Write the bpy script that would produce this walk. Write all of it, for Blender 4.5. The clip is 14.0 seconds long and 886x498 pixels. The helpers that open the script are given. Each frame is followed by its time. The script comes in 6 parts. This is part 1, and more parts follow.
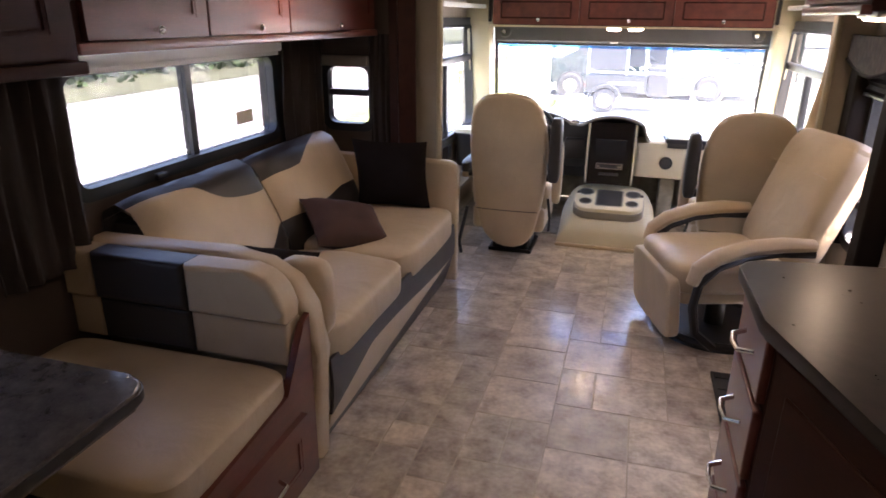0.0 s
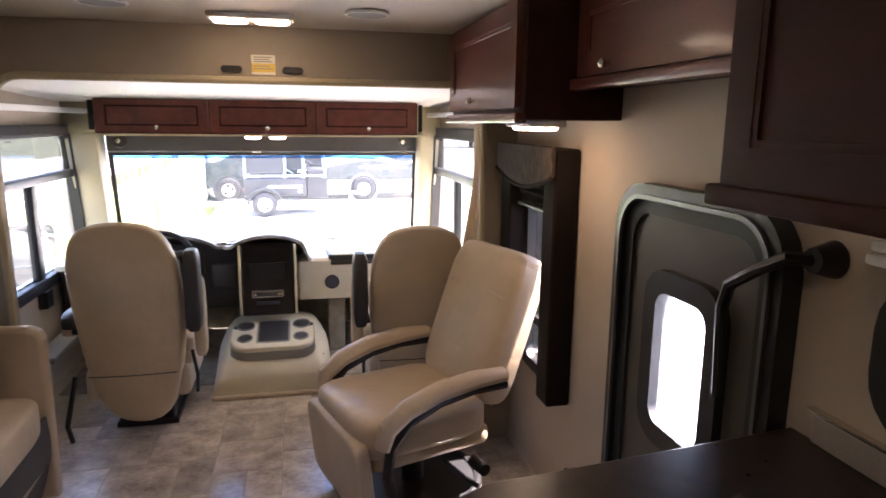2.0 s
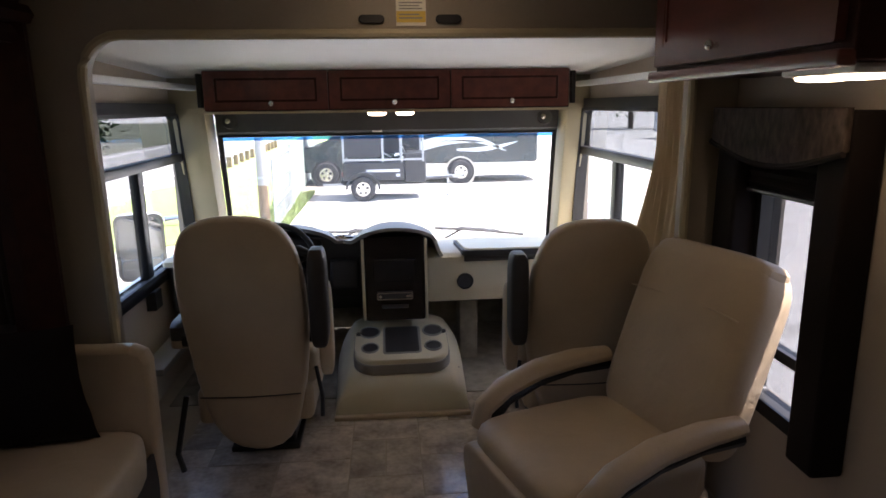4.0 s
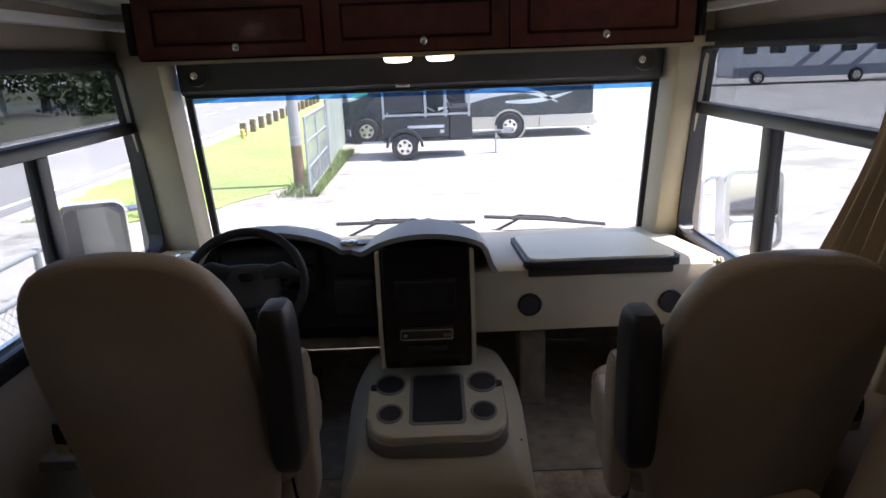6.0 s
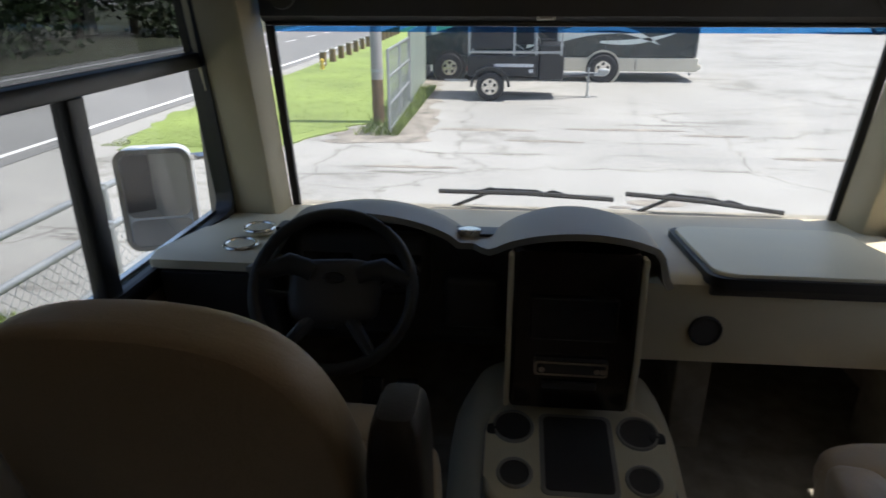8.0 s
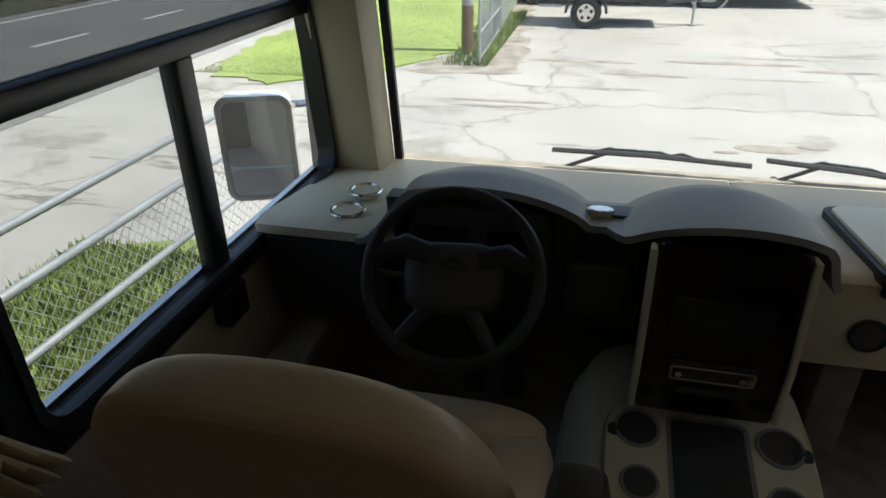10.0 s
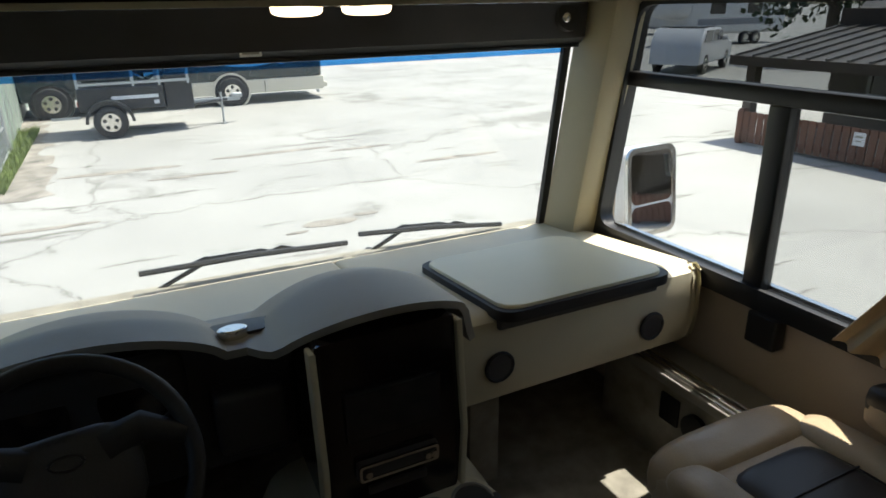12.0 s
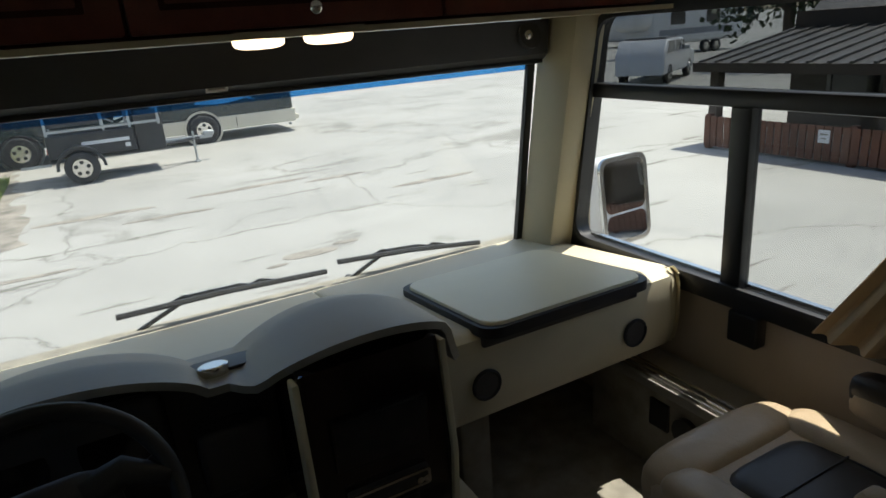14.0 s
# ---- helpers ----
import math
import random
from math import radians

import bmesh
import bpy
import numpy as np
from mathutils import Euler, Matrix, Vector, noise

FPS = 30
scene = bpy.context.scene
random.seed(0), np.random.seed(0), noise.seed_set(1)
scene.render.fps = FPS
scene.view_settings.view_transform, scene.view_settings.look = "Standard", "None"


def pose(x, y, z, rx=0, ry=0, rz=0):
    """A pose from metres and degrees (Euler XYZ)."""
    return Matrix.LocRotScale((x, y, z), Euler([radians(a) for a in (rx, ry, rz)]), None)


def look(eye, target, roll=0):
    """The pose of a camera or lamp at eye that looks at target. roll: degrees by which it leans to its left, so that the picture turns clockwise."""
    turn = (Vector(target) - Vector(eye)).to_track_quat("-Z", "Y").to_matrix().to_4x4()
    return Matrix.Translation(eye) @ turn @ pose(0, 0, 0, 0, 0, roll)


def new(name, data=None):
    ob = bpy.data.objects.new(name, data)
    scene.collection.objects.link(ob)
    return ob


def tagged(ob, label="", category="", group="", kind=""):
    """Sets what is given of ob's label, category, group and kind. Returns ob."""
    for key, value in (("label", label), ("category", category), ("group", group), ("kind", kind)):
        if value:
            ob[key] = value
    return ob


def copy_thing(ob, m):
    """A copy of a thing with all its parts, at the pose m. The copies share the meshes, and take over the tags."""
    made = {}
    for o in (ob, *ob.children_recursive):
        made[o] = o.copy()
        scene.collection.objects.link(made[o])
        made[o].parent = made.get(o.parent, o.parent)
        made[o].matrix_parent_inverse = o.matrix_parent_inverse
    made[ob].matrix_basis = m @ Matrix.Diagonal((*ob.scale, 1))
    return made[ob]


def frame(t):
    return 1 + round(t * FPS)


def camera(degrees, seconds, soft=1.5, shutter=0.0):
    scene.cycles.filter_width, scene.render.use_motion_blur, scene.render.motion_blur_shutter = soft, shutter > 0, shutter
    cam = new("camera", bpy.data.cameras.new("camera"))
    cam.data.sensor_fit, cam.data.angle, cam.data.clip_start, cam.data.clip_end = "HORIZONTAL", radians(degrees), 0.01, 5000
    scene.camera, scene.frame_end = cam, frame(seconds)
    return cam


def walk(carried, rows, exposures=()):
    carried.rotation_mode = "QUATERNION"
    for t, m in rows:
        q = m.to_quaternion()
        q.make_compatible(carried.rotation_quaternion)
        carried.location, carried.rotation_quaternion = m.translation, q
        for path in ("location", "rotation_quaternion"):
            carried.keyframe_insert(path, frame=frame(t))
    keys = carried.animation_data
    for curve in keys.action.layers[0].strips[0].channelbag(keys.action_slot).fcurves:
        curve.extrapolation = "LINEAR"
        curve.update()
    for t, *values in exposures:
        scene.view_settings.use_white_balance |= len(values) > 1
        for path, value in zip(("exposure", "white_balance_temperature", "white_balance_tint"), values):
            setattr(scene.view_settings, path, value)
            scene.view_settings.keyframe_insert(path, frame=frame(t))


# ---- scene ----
cam = camera(69.0, 14.0, soft=1.6, shutter=0.15)
PATH = [
    (0, (0.113, -4.979, 1.548), (-0.407, -3.172, 0.865), 0.6),
    (0.5, (0.012, -4.833, 1.569), (-0.174, -2.949, 0.924), -0.5),
    (1, (0.073, -4.562, 1.558), (0.058, -2.631, 1.038), 0.2),
    (1.5, (0.211, -4.321, 1.571), (0.347, -2.377, 1.122), 0.1),
    (2, (0.189, -4.177, 1.562), (0.622, -2.263, 1.179), 0.6),
    (2.5, (0.011, -4.153, 1.576), (0.692, -2.312, 1.196), 0.4),
    (3, (-0.029, -3.839, 1.559), (0.337, -1.917, 1.141), -0.4),
    (3.2, (-0.025, -3.80, 1.545), (0.118, -1.845, 1.145), -0.6),
    (5.3, (-0.035, -2.623, 1.44), (0.17, -0.701, 0.929), -1.1),
    (5.5, (-0.023, -2.52, 1.433), (0.135, -0.594, 0.917), -1.6),
    (6, (0.043, -2.324, 1.465), (0.057, -0.407, 0.894), -2.1),
    (6.5, (0.025, -2.122, 1.451), (0.119, -0.219, 0.843), -1.7),
    (7, (-0.044, -1.978, 1.443), (0.278, -0.114, 0.793), 1.0),
    (7.5, (-0.109, -1.8, 1.432), (0.135, 0.061, 0.743), 1.3),
    (8, (-0.19, -1.682, 1.436), (-0.382, 0.164, 0.692), -0.1),
    (8.2, (-0.212, -1.655, 1.452), (-0.555, 0.156, 0.677), -0.3),
    (10.3, (-0.345, -1.45, 1.492), (-0.755, 0.264, 0.545), -0.8),
    (10.5, (-0.348, -1.405, 1.486), (-0.755, 0.320, 0.562), -0.8),
    (11, (-0.365, -1.307, 1.446), (-0.355, 0.509, 0.607), 0.2),
    (11.5, (-0.432, -1.356, 1.49), (0.08, 0.421, 0.729), 0.2),
    (12, (-0.425, -1.316, 1.464), (0.392, 0.369, 0.761), -1.1),
    (12.5, (-0.438, -1.318, 1.453), (0.456, 0.339, 0.778), -2.5),
    (13, (-0.436, -1.325, 1.455), (0.454, 0.337, 0.786), -3.3),
    (13.5, (-0.429, -1.329, 1.457), (0.457, 0.339, 0.8), -3.8),
    (14, (-0.416, -1.323, 1.458), (0.463, 0.356, 0.819), -4.5),
]
walk(cam, [(t, look(e, g, r)) for t, e, g, r in PATH],
     [(0, 4.75, 6850, 28), (1.5, 4.52, 6850, 28), (3.0, 3.7, 6800, 26), (4.2, 2.5, 6500, 22), (5.3, 1.95, 6250, 25), (6.5, 1.62, 6250, 22), (7.5, 1.3, 6350, 19), (8.2, 0.75, 6650, 12), (10.3, 1.03, 6850, 9), (11.5, 1.25, 6750, 7), (12.5, 0.8, 6750, 6), (14.0, 0.7, 6750, 6)])

# ---- world and sun ----
SUN_TO = Vector((1.0, 0.06, 2.65)).normalized()
world = bpy.data.worlds.new("world")
scene.world = world
world.use_nodes = True
wnodes = world.node_tree.nodes
sky = wnodes.new("ShaderNodeTexSky")
sky.sky_type = 'NISHITA'
sky.sun_disc = False
sky.sun_elevation = math.asin(SUN_TO.z)
sky.sun_rotation = math.atan2(SUN_TO.x, SUN_TO.y)
sky.dust_density = 2.0
world.node_tree.links.new(sky.outputs[0], wnodes["Background"].inputs[0])
wnodes["Background"].inputs[1].default_value = 0.14
sun = new("sun", bpy.data.lights.new("sun", 'SUN'))
sun.data.energy, sun.data.angle, sun.data.color = 4.2, radians(0.5), (1.0, 0.96, 0.9)
sun.matrix_world = look(SUN_TO * 30, (0, 0, 0))


# ---- materials ----
def surf(name, col, rough=0.5, var=0.15, scale=6.0, grain=90.0, bump=0.15, metal=0.0, coat=0.0, stretch=(1, 1, 1), col2=None, rand=0.0, spec=0.5, dist=0.002):
    """Two scales of colour change, rough changes and fine relief."""
    m = bpy.data.materials.new(name)
    m.use_nodes = True
    n, l = m.node_tree.nodes, m.node_tree.links
    b = n["Principled BSDF"]
    tc = n.new("ShaderNodeTexCoord")
    mp = n.new("ShaderNodeMapping")
    mp.inputs["Scale"].default_value = stretch
    l.new(tc.outputs["Object"], mp.inputs[0])
    if rand:
        at = n.new("ShaderNodeObjectInfo")
        shift = n.new("ShaderNodeVectorMath")
        shift.operation = 'MULTIPLY_ADD'
        shift.inputs[1].default_value = (1.7, 1.3, 1.0)
        l.new(at.outputs["Location"], shift.inputs[0])
        l.new(tc.outputs["Object"], shift.inputs[2])
        l.new(shift.outputs[0], mp.inputs[0])
    big = n.new("ShaderNodeTexNoise")
    big.inputs["Scale"].default_value, big.inputs["Detail"].default_value = scale, 4
    small = n.new("ShaderNodeTexNoise")
    small.inputs["Scale"].default_value, small.inputs["Detail"].default_value = grain, 3
    l.new(mp.outputs[0], big.inputs[0])
    l.new(mp.outputs[0], small.inputs[0])
    add = n.new("ShaderNodeMath")
    add.operation = 'MULTIPLY_ADD'
    add.inputs[1].default_value = 0.4
    l.new(small.outputs[0], add.inputs[0])
    l.new(big.outputs[0], add.inputs[2])
    ramp = n.new("ShaderNodeValToRGB")
    c2 = col2 or col
    ramp.color_ramp.elements[0].position, ramp.color_ramp.elements[1].position = 0.45, 0.95
    ramp.color_ramp.elements[0].color = (*[c * (1 - var) for c in col], 1)
    ramp.color_ramp.elements[1].color = (*[min(1, c * (1 + var)) for c in c2], 1)
    l.new(add.outputs[0], ramp.inputs[0])
    out = ramp.outputs[0]
    if rand:
        oi = n.new("ShaderNodeObjectInfo")
        mr = n.new("ShaderNodeMapRange")
        mr.inputs["To Min"].default_value, mr.inputs["To Max"].default_value = 1 - rand, 1 + rand
        l.new(oi.outputs["Random"], mr.inputs[0])
        hs = n.new("ShaderNodeHueSaturation")
        l.new(mr.outputs[0], hs.inputs["Value"])
        l.new(out, hs.inputs["Color"])
        out = hs.outputs[0]
    l.new(out, b.inputs["Base Color"])
    rr = n.new("ShaderNodeMapRange")
    rr.inputs["To Min"].default_value, rr.inputs["To Max"].default_value = max(0.02, rough * 0.8), min(1, rough * 1.2)
    l.new(big.outputs[0], rr.inputs[0])
    l.new(rr.outputs[0], b.inputs["Roughness"])
    b.inputs["Metallic"].default_value = metal
    b.inputs["Coat Weight"].default_value = coat
    b.inputs["Coat Roughness"].default_value = 0.12
    b.inputs["Specular IOR Level"].default_value = spec
    if bump:
        bp = n.new("ShaderNodeBump")
        bp.inputs["Strength"].default_value, bp.inputs["Distance"].default_value = bump, dist
        l.new(small.outputs[0], bp.inputs["Height"])
        l.new(bp.outputs[0], b.inputs["Normal"])
    return m


def lit(name, col, power):
    m = bpy.data.materials.new(name)
    m.use_nodes = True
    b = m.node_tree.nodes["Principled BSDF"]
    b.inputs["Base Color"].default_value = (0.8, 0.75, 0.65, 1)
    b.inputs["Emission Color"].default_value = (*col, 1)
    b.inputs["Emission Strength"].default_value = power
    return m


def pane_mat(name, tint, gloss=0.06, scatter=0.0):
    m = bpy.data.materials.new(name)
    m.use_nodes = True
    n, l = m.node_tree.nodes, m.node_tree.links
    n.remove(n["Principled BSDF"])
    tr, gl, mx, fr, pw, mul = n.new("ShaderNodeBsdfTransparent"), n.new("ShaderNodeBsdfGlossy"), n.new("ShaderNodeMixShader"), n.new("ShaderNodeLayerWeight"), n.new("ShaderNodeMath"), n.new("ShaderNodeMath")
    tr.inputs[0].default_value = (*tint, 1)
    gl.inputs["Roughness"].default_value = 0.02
    fr.inputs[0].default_value = 0.5
    pw.operation = 'POWER'
    pw.inputs[1].default_value = 5
    mul.operation = 'MULTIPLY_ADD'
    mul.inputs[1].default_value, mul.inputs[2].default_value = 0.5, gloss * 0.3
    l.new(fr.outputs["Facing"], pw.inputs[0])
    l.new(pw.outputs[0], mul.inputs[0])
    l.new(mul.outputs[0], mx.inputs[0])
    l.new(tr.outputs[0], mx.inputs[1])
    l.new(gl.outputs[0], mx.inputs[2])
    last = mx
    # Translucent share: glare veil on the windscreen, frosting on the door pane.
    if scatter:
        tl, mx2 = n.new("ShaderNodeBsdfTranslucent"), n.new("ShaderNodeMixShader")
        tl.inputs[0].default_value = (0.9, 0.9, 0.88, 1)
        mx2.inputs[0].default_value = scatter
        l.new(mx.outputs[0], mx2.inputs[1])
        l.new(tl.outputs[0], mx2.inputs[2])
        last = mx2
    l.new(last.outputs[0], n["Material Output"].inputs[0])
    return m


LEATHER = surf("tan_leather", (0.50, 0.39, 0.262), 0.36, 0.10, 5, 260, 0.25, spec=0.45)


def creased(m, scale, depth):
    """Adds soft creases over the fine grain."""
    n, l = m.node_tree.nodes, m.node_tree.links
    b = n["Principled BSDF"]
    fine = b.inputs["Normal"].links[0].from_socket
    tc, no, bp = n.new("ShaderNodeTexCoord"), n.new("ShaderNodeTexNoise"), n.new("ShaderNodeBump")
    no.inputs["Scale"].default_value, no.inputs["Detail"].default_value, no.inputs["Distortion"].default_value = scale, 3, 1.6
    bp.inputs["Strength"].default_value, bp.inputs["Distance"].default_value = 0.6, depth
    l.new(tc.outputs["Object"], no.inputs[0])
    l.new(no.outputs[0], bp.inputs["Height"])
    l.new(fine, bp.inputs["Normal"])
    l.new(bp.outputs[0], b.inputs["Normal"])


creased(LEATHER, 7.0, 0.006)
LEATHER_D = surf("charcoal_leather", (0.030, 0.026, 0.025), 0.40, 0.2, 6, 260, 0.25)
PILLOW_D = surf("black_brown_cloth", (0.012, 0.008, 0.007), 1.0, 0.25, 9, 500, 0.4, spec=0.1)
PILLOW_B = surf("brown_cloth", (0.055, 0.023, 0.015), 0.85, 0.25, 9, 500, 0.4)
CHERRY = surf("cherry_wood", (0.115, 0.028, 0.018), 0.32, 0.35, 3, 40, 0.05, coat=0.25, stretch=(6, 1, 6))
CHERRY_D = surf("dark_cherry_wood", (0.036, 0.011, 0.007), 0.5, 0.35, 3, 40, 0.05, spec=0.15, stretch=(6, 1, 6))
WALLVINYL = surf("beige_wall_vinyl", (0.43, 0.358, 0.278), 0.62, 0.06, 4, 160, 0.12)
HEADER = surf("taupe_wall_vinyl", (0.30, 0.255, 0.195), 0.6, 0.08, 4, 180, 0.12)
CAB_TRIM = surf("cab_beige_vinyl", (0.46, 0.395, 0.255), 0.55, 0.06, 5, 200, 0.15)
CEIL = surf("ceiling_vinyl", (0.70, 0.66, 0.57), 0.6, 0.04, 3, 150, 0.1)
WHITE_V = surf("cab_ceiling_white", (0.88, 0.87, 0.84), 0.5, 0.03, 3, 150, 0.05)
SLIDEWALL = surf("slide_wall_brown", (0.075, 0.052, 0.040), 0.6, 0.15, 5, 160, 0.15)
DRAPE_D = surf("dark_brown_drape", (0.022, 0.013, 0.010), 0.85, 0.3, 7, 300, 0.3)
DASH_TAN = surf("dash_tan_plastic", (0.66, 0.595, 0.425), 0.45, 0.05, 5, 420, 0.3)
DASH_GREY = surf("dash_grey_plastic", (0.275, 0.262, 0.23), 0.42, 0.06, 5, 420, 0.3)
DASH_DARK = surf("dash_black_plastic", (0.042, 0.040, 0.040), 0.45, 0.2, 6, 300, 0.2)
GLOSS_DARK = surf("burl_black_gloss", (0.009, 0.006, 0.006), 0.16, 0.5, 12, 60, 0.0, coat=0.5)
LID = surf("dash_lid_grey", (0.84, 0.765, 0.55), 0.42, 0.04, 4, 380, 0.08, spec=0.35)
RUBBER = surf("black_rubber", (0.018, 0.018, 0.019), 0.55, 0.2, 8, 200, 0.15)
BLACKM = surf("black_painted_metal", (0.012, 0.012, 0.013), 0.35, 0.2, 8, 200, 0.05)
ALU = surf("grey_frame_metal", (0.16, 0.16, 0.16), 0.32, 0.1, 8, 120, 0.05, metal=0.7)
CHROME = surf("brushed_nickel", (0.72, 0.70, 0.66), 0.2, 0.05, 8, 200, 0.02, metal=1.0)
COUNTER = surf("dark_counter", (0.028, 0.020, 0.017), 0.3, 0.4, 30, 220, 0.02, spec=0.28)
TABLETOP = surf("grey_table_laminate", (0.085, 0.075, 0.068), 0.12, 0.5, 22, 160, 0.02, coat=0.5)
DOORGREY = surf("entry_door_skin", (0.078, 0.069, 0.054), 0.5, 0.1, 4, 220, 0.25)
CURTAIN = surf("tan_cab_curtain", (0.52, 0.39, 0.24), 0.85, 0.12, 6, 400, 0.4)
VALANCE = surf("patterned_valance", (0.020, 0.013, 0.010), 0.75, 0.6, 42, 60, 0.5, spec=0.1, col2=(0.048, 0.034, 0.026), stretch=(1, 1, 0.5), dist=0.006)
LAMBREQ = surf("brown_padded_fabric", (0.011, 0.007, 0.006), 0.8, 0.25, 8, 320, 0.3, spec=0.15)
CARPET = surf("grey_cab_carpet", (0.27, 0.25, 0.205), 0.95, 0.3, 14, 500, 0.6, dist=0.004)
TILE = surf("stone_vinyl_tile", (0.29, 0.205, 0.140), 0.34, 0.36, 9, 46, 0.12, col2=(0.46, 0.40, 0.325), rand=0.26, coat=0.35, spec=0.9)
GROUT = surf("grout", (0.40, 0.34, 0.26), 0.6, 0.15, 8, 200, 0.2)
BSPLASH = surf("grey_backsplash", (0.28, 0.25, 0.22), 0.35, 0.2, 9, 120, 0.08, rand=0.1)
PAPER = surf("paper_sticker", (0.78, 0.74, 0.62), 0.7, 0.05, 5, 200, 0)
YELLOW = surf("yellow_label", (0.72, 0.50, 0.09), 0.6, 0.08, 5, 200, 0)
WHITEPL = surf("white_plastic", (0.78, 0.77, 0.73), 0.4, 0.04, 5, 200, 0.05)
REDP = surf("red_enamel", (0.35, 0.02, 0.02), 0.3, 0.1, 5, 200, 0)
MIRROR = surf("mirror_glass", (0.85, 0.86, 0.86), 0.03, 0.0, 3, 30, 0, metal=1.0)
LAMP_ON = lit("lit_lamp_lens", (1.0, 0.80, 0.55), 1.6)
CLEARPL = surf("clear_lamp_plastic", (0.62, 0.56, 0.46), 0.25, 0.05, 5, 100, 0)
GLASS = pane_mat("clear_glass", (0.93, 0.95, 0.95))
# The 2% translucent white imitates glare washing out the view, not dirt.
VEILED = pane_mat("veiled_windscreen_glass", (0.93, 0.95, 0.95), 0.06, 0.020)
TINT = pane_mat("tinted_glass", (0.46, 0.48, 0.49), 0.08)
SCREENED = pane_mat("screened_glass", (0.77, 0.79, 0.79), 0.06)
BLUEBAND = pane_mat("blue_sun_band", (0.25, 0.55, 0.85))
COACHGLASS = pane_mat("grey_coach_glass", (0.45, 0.46, 0.47))
FROST = pane_mat("frosted_pane", (0.80, 0.86, 0.93), 0.10, 0.12)
# outdoors
GRASS = surf("lawn", (0.20, 0.265, 0.070), 0.9, 0.28, 0.5, 60, 0.5, dist=0.015)
BLADE = surf("grass_blade", (0.20, 0.262, 0.075), 0.7, 0.4, 2, 10, 0)
GRAVEL = surf("gravel_edge", (0.23, 0.21, 0.18), 0.95, 0.5, 3, 30, 0.8, dist=0.03)
POLEW = surf("weathered_pole_wood", (0.22, 0.15, 0.09), 0.85, 0.35, 2, 30, 0.5, stretch=(4, 4, 0.5), dist=0.01)
POLEG = surf("grey_pole_wood", (0.36, 0.35, 0.33), 0.8, 0.2, 2, 30, 0.4, stretch=(4, 4, 0.5))
GALV = surf("galvanised_steel", (0.40, 0.42, 0.42), 0.45, 0.12, 4, 60, 0.05, metal=0.6)
FENCEGREEN = surf("green_fence_slat", (0.33, 0.40, 0.34), 0.6, 0.15, 3, 30, 0.1)
RVGREEN = surf("dark_green_paint", (0.012, 0.026, 0.028), 0.22, 0.1, 2, 40, 0, coat=0.6)
RVCREAM = surf("cream_paint", (0.62, 0.58, 0.47), 0.35, 0.06, 2, 40, 0, coat=0.3)
RVWHITE = surf("white_gelcoat", (0.66, 0.67, 0.68), 0.3, 0.05, 2, 40, 0, coat=0.3)
RVGREY = surf("grey_gelcoat", (0.22, 0.24, 0.28), 0.3, 0.08, 2, 40, 0, coat=0.3)
SWOOSH = surf("pale_teal_decal", (0.66, 0.72, 0.68), 0.35, 0.06, 2, 40, 0)
VGLASS = surf("vehicle_dark_glass", (0.012, 0.014, 0.016), 0.05, 0.1, 2, 10, 0, coat=0.6)
TRBLACK = surf("trailer_black_paint", (0.016, 0.018, 0.020), 0.35, 0.25, 3, 60, 0.05)
TARP = surf("black_mesh_panel", (0.022, 0.024, 0.028), 0.7, 0.25, 6, 200, 0.3)
BROWNWOOD = surf("brown_stained_board", (0.13, 0.055, 0.032), 0.75, 0.25, 3, 40, 0.2, rand=0.15)
SIDING = surf("dark_building_wall", (0.085, 0.062, 0.045), 0.8, 0.2, 2, 30, 0.2)
TINROOF = surf("grey_metal_roof", (0.13, 0.12, 0.11), 0.45, 0.12, 2, 30, 0.05, metal=0.3)
LEAF = surf("tree_leaf", (0.040, 0.065, 0.022), 0.6, 0.5, 0.6, 4, 0, rand=0.2)
BARK = surf("bark", (0.11, 0.085, 0.06), 0.9, 0.3, 3, 30, 0.6, dist=0.02)
WOODFLOOR = surf("woodland_floor", (0.050, 0.055, 0.028), 0.95, 0.4, 0.8, 20, 0.5, dist=0.03)
ROADM = surf("road_asphalt", (0.17, 0.17, 0.165), 0.9, 0.15, 0.5, 60, 0.3)
LINEW = surf("road_paint", (0.70, 0.70, 0.68), 0.7, 0.15, 3, 30, 0)


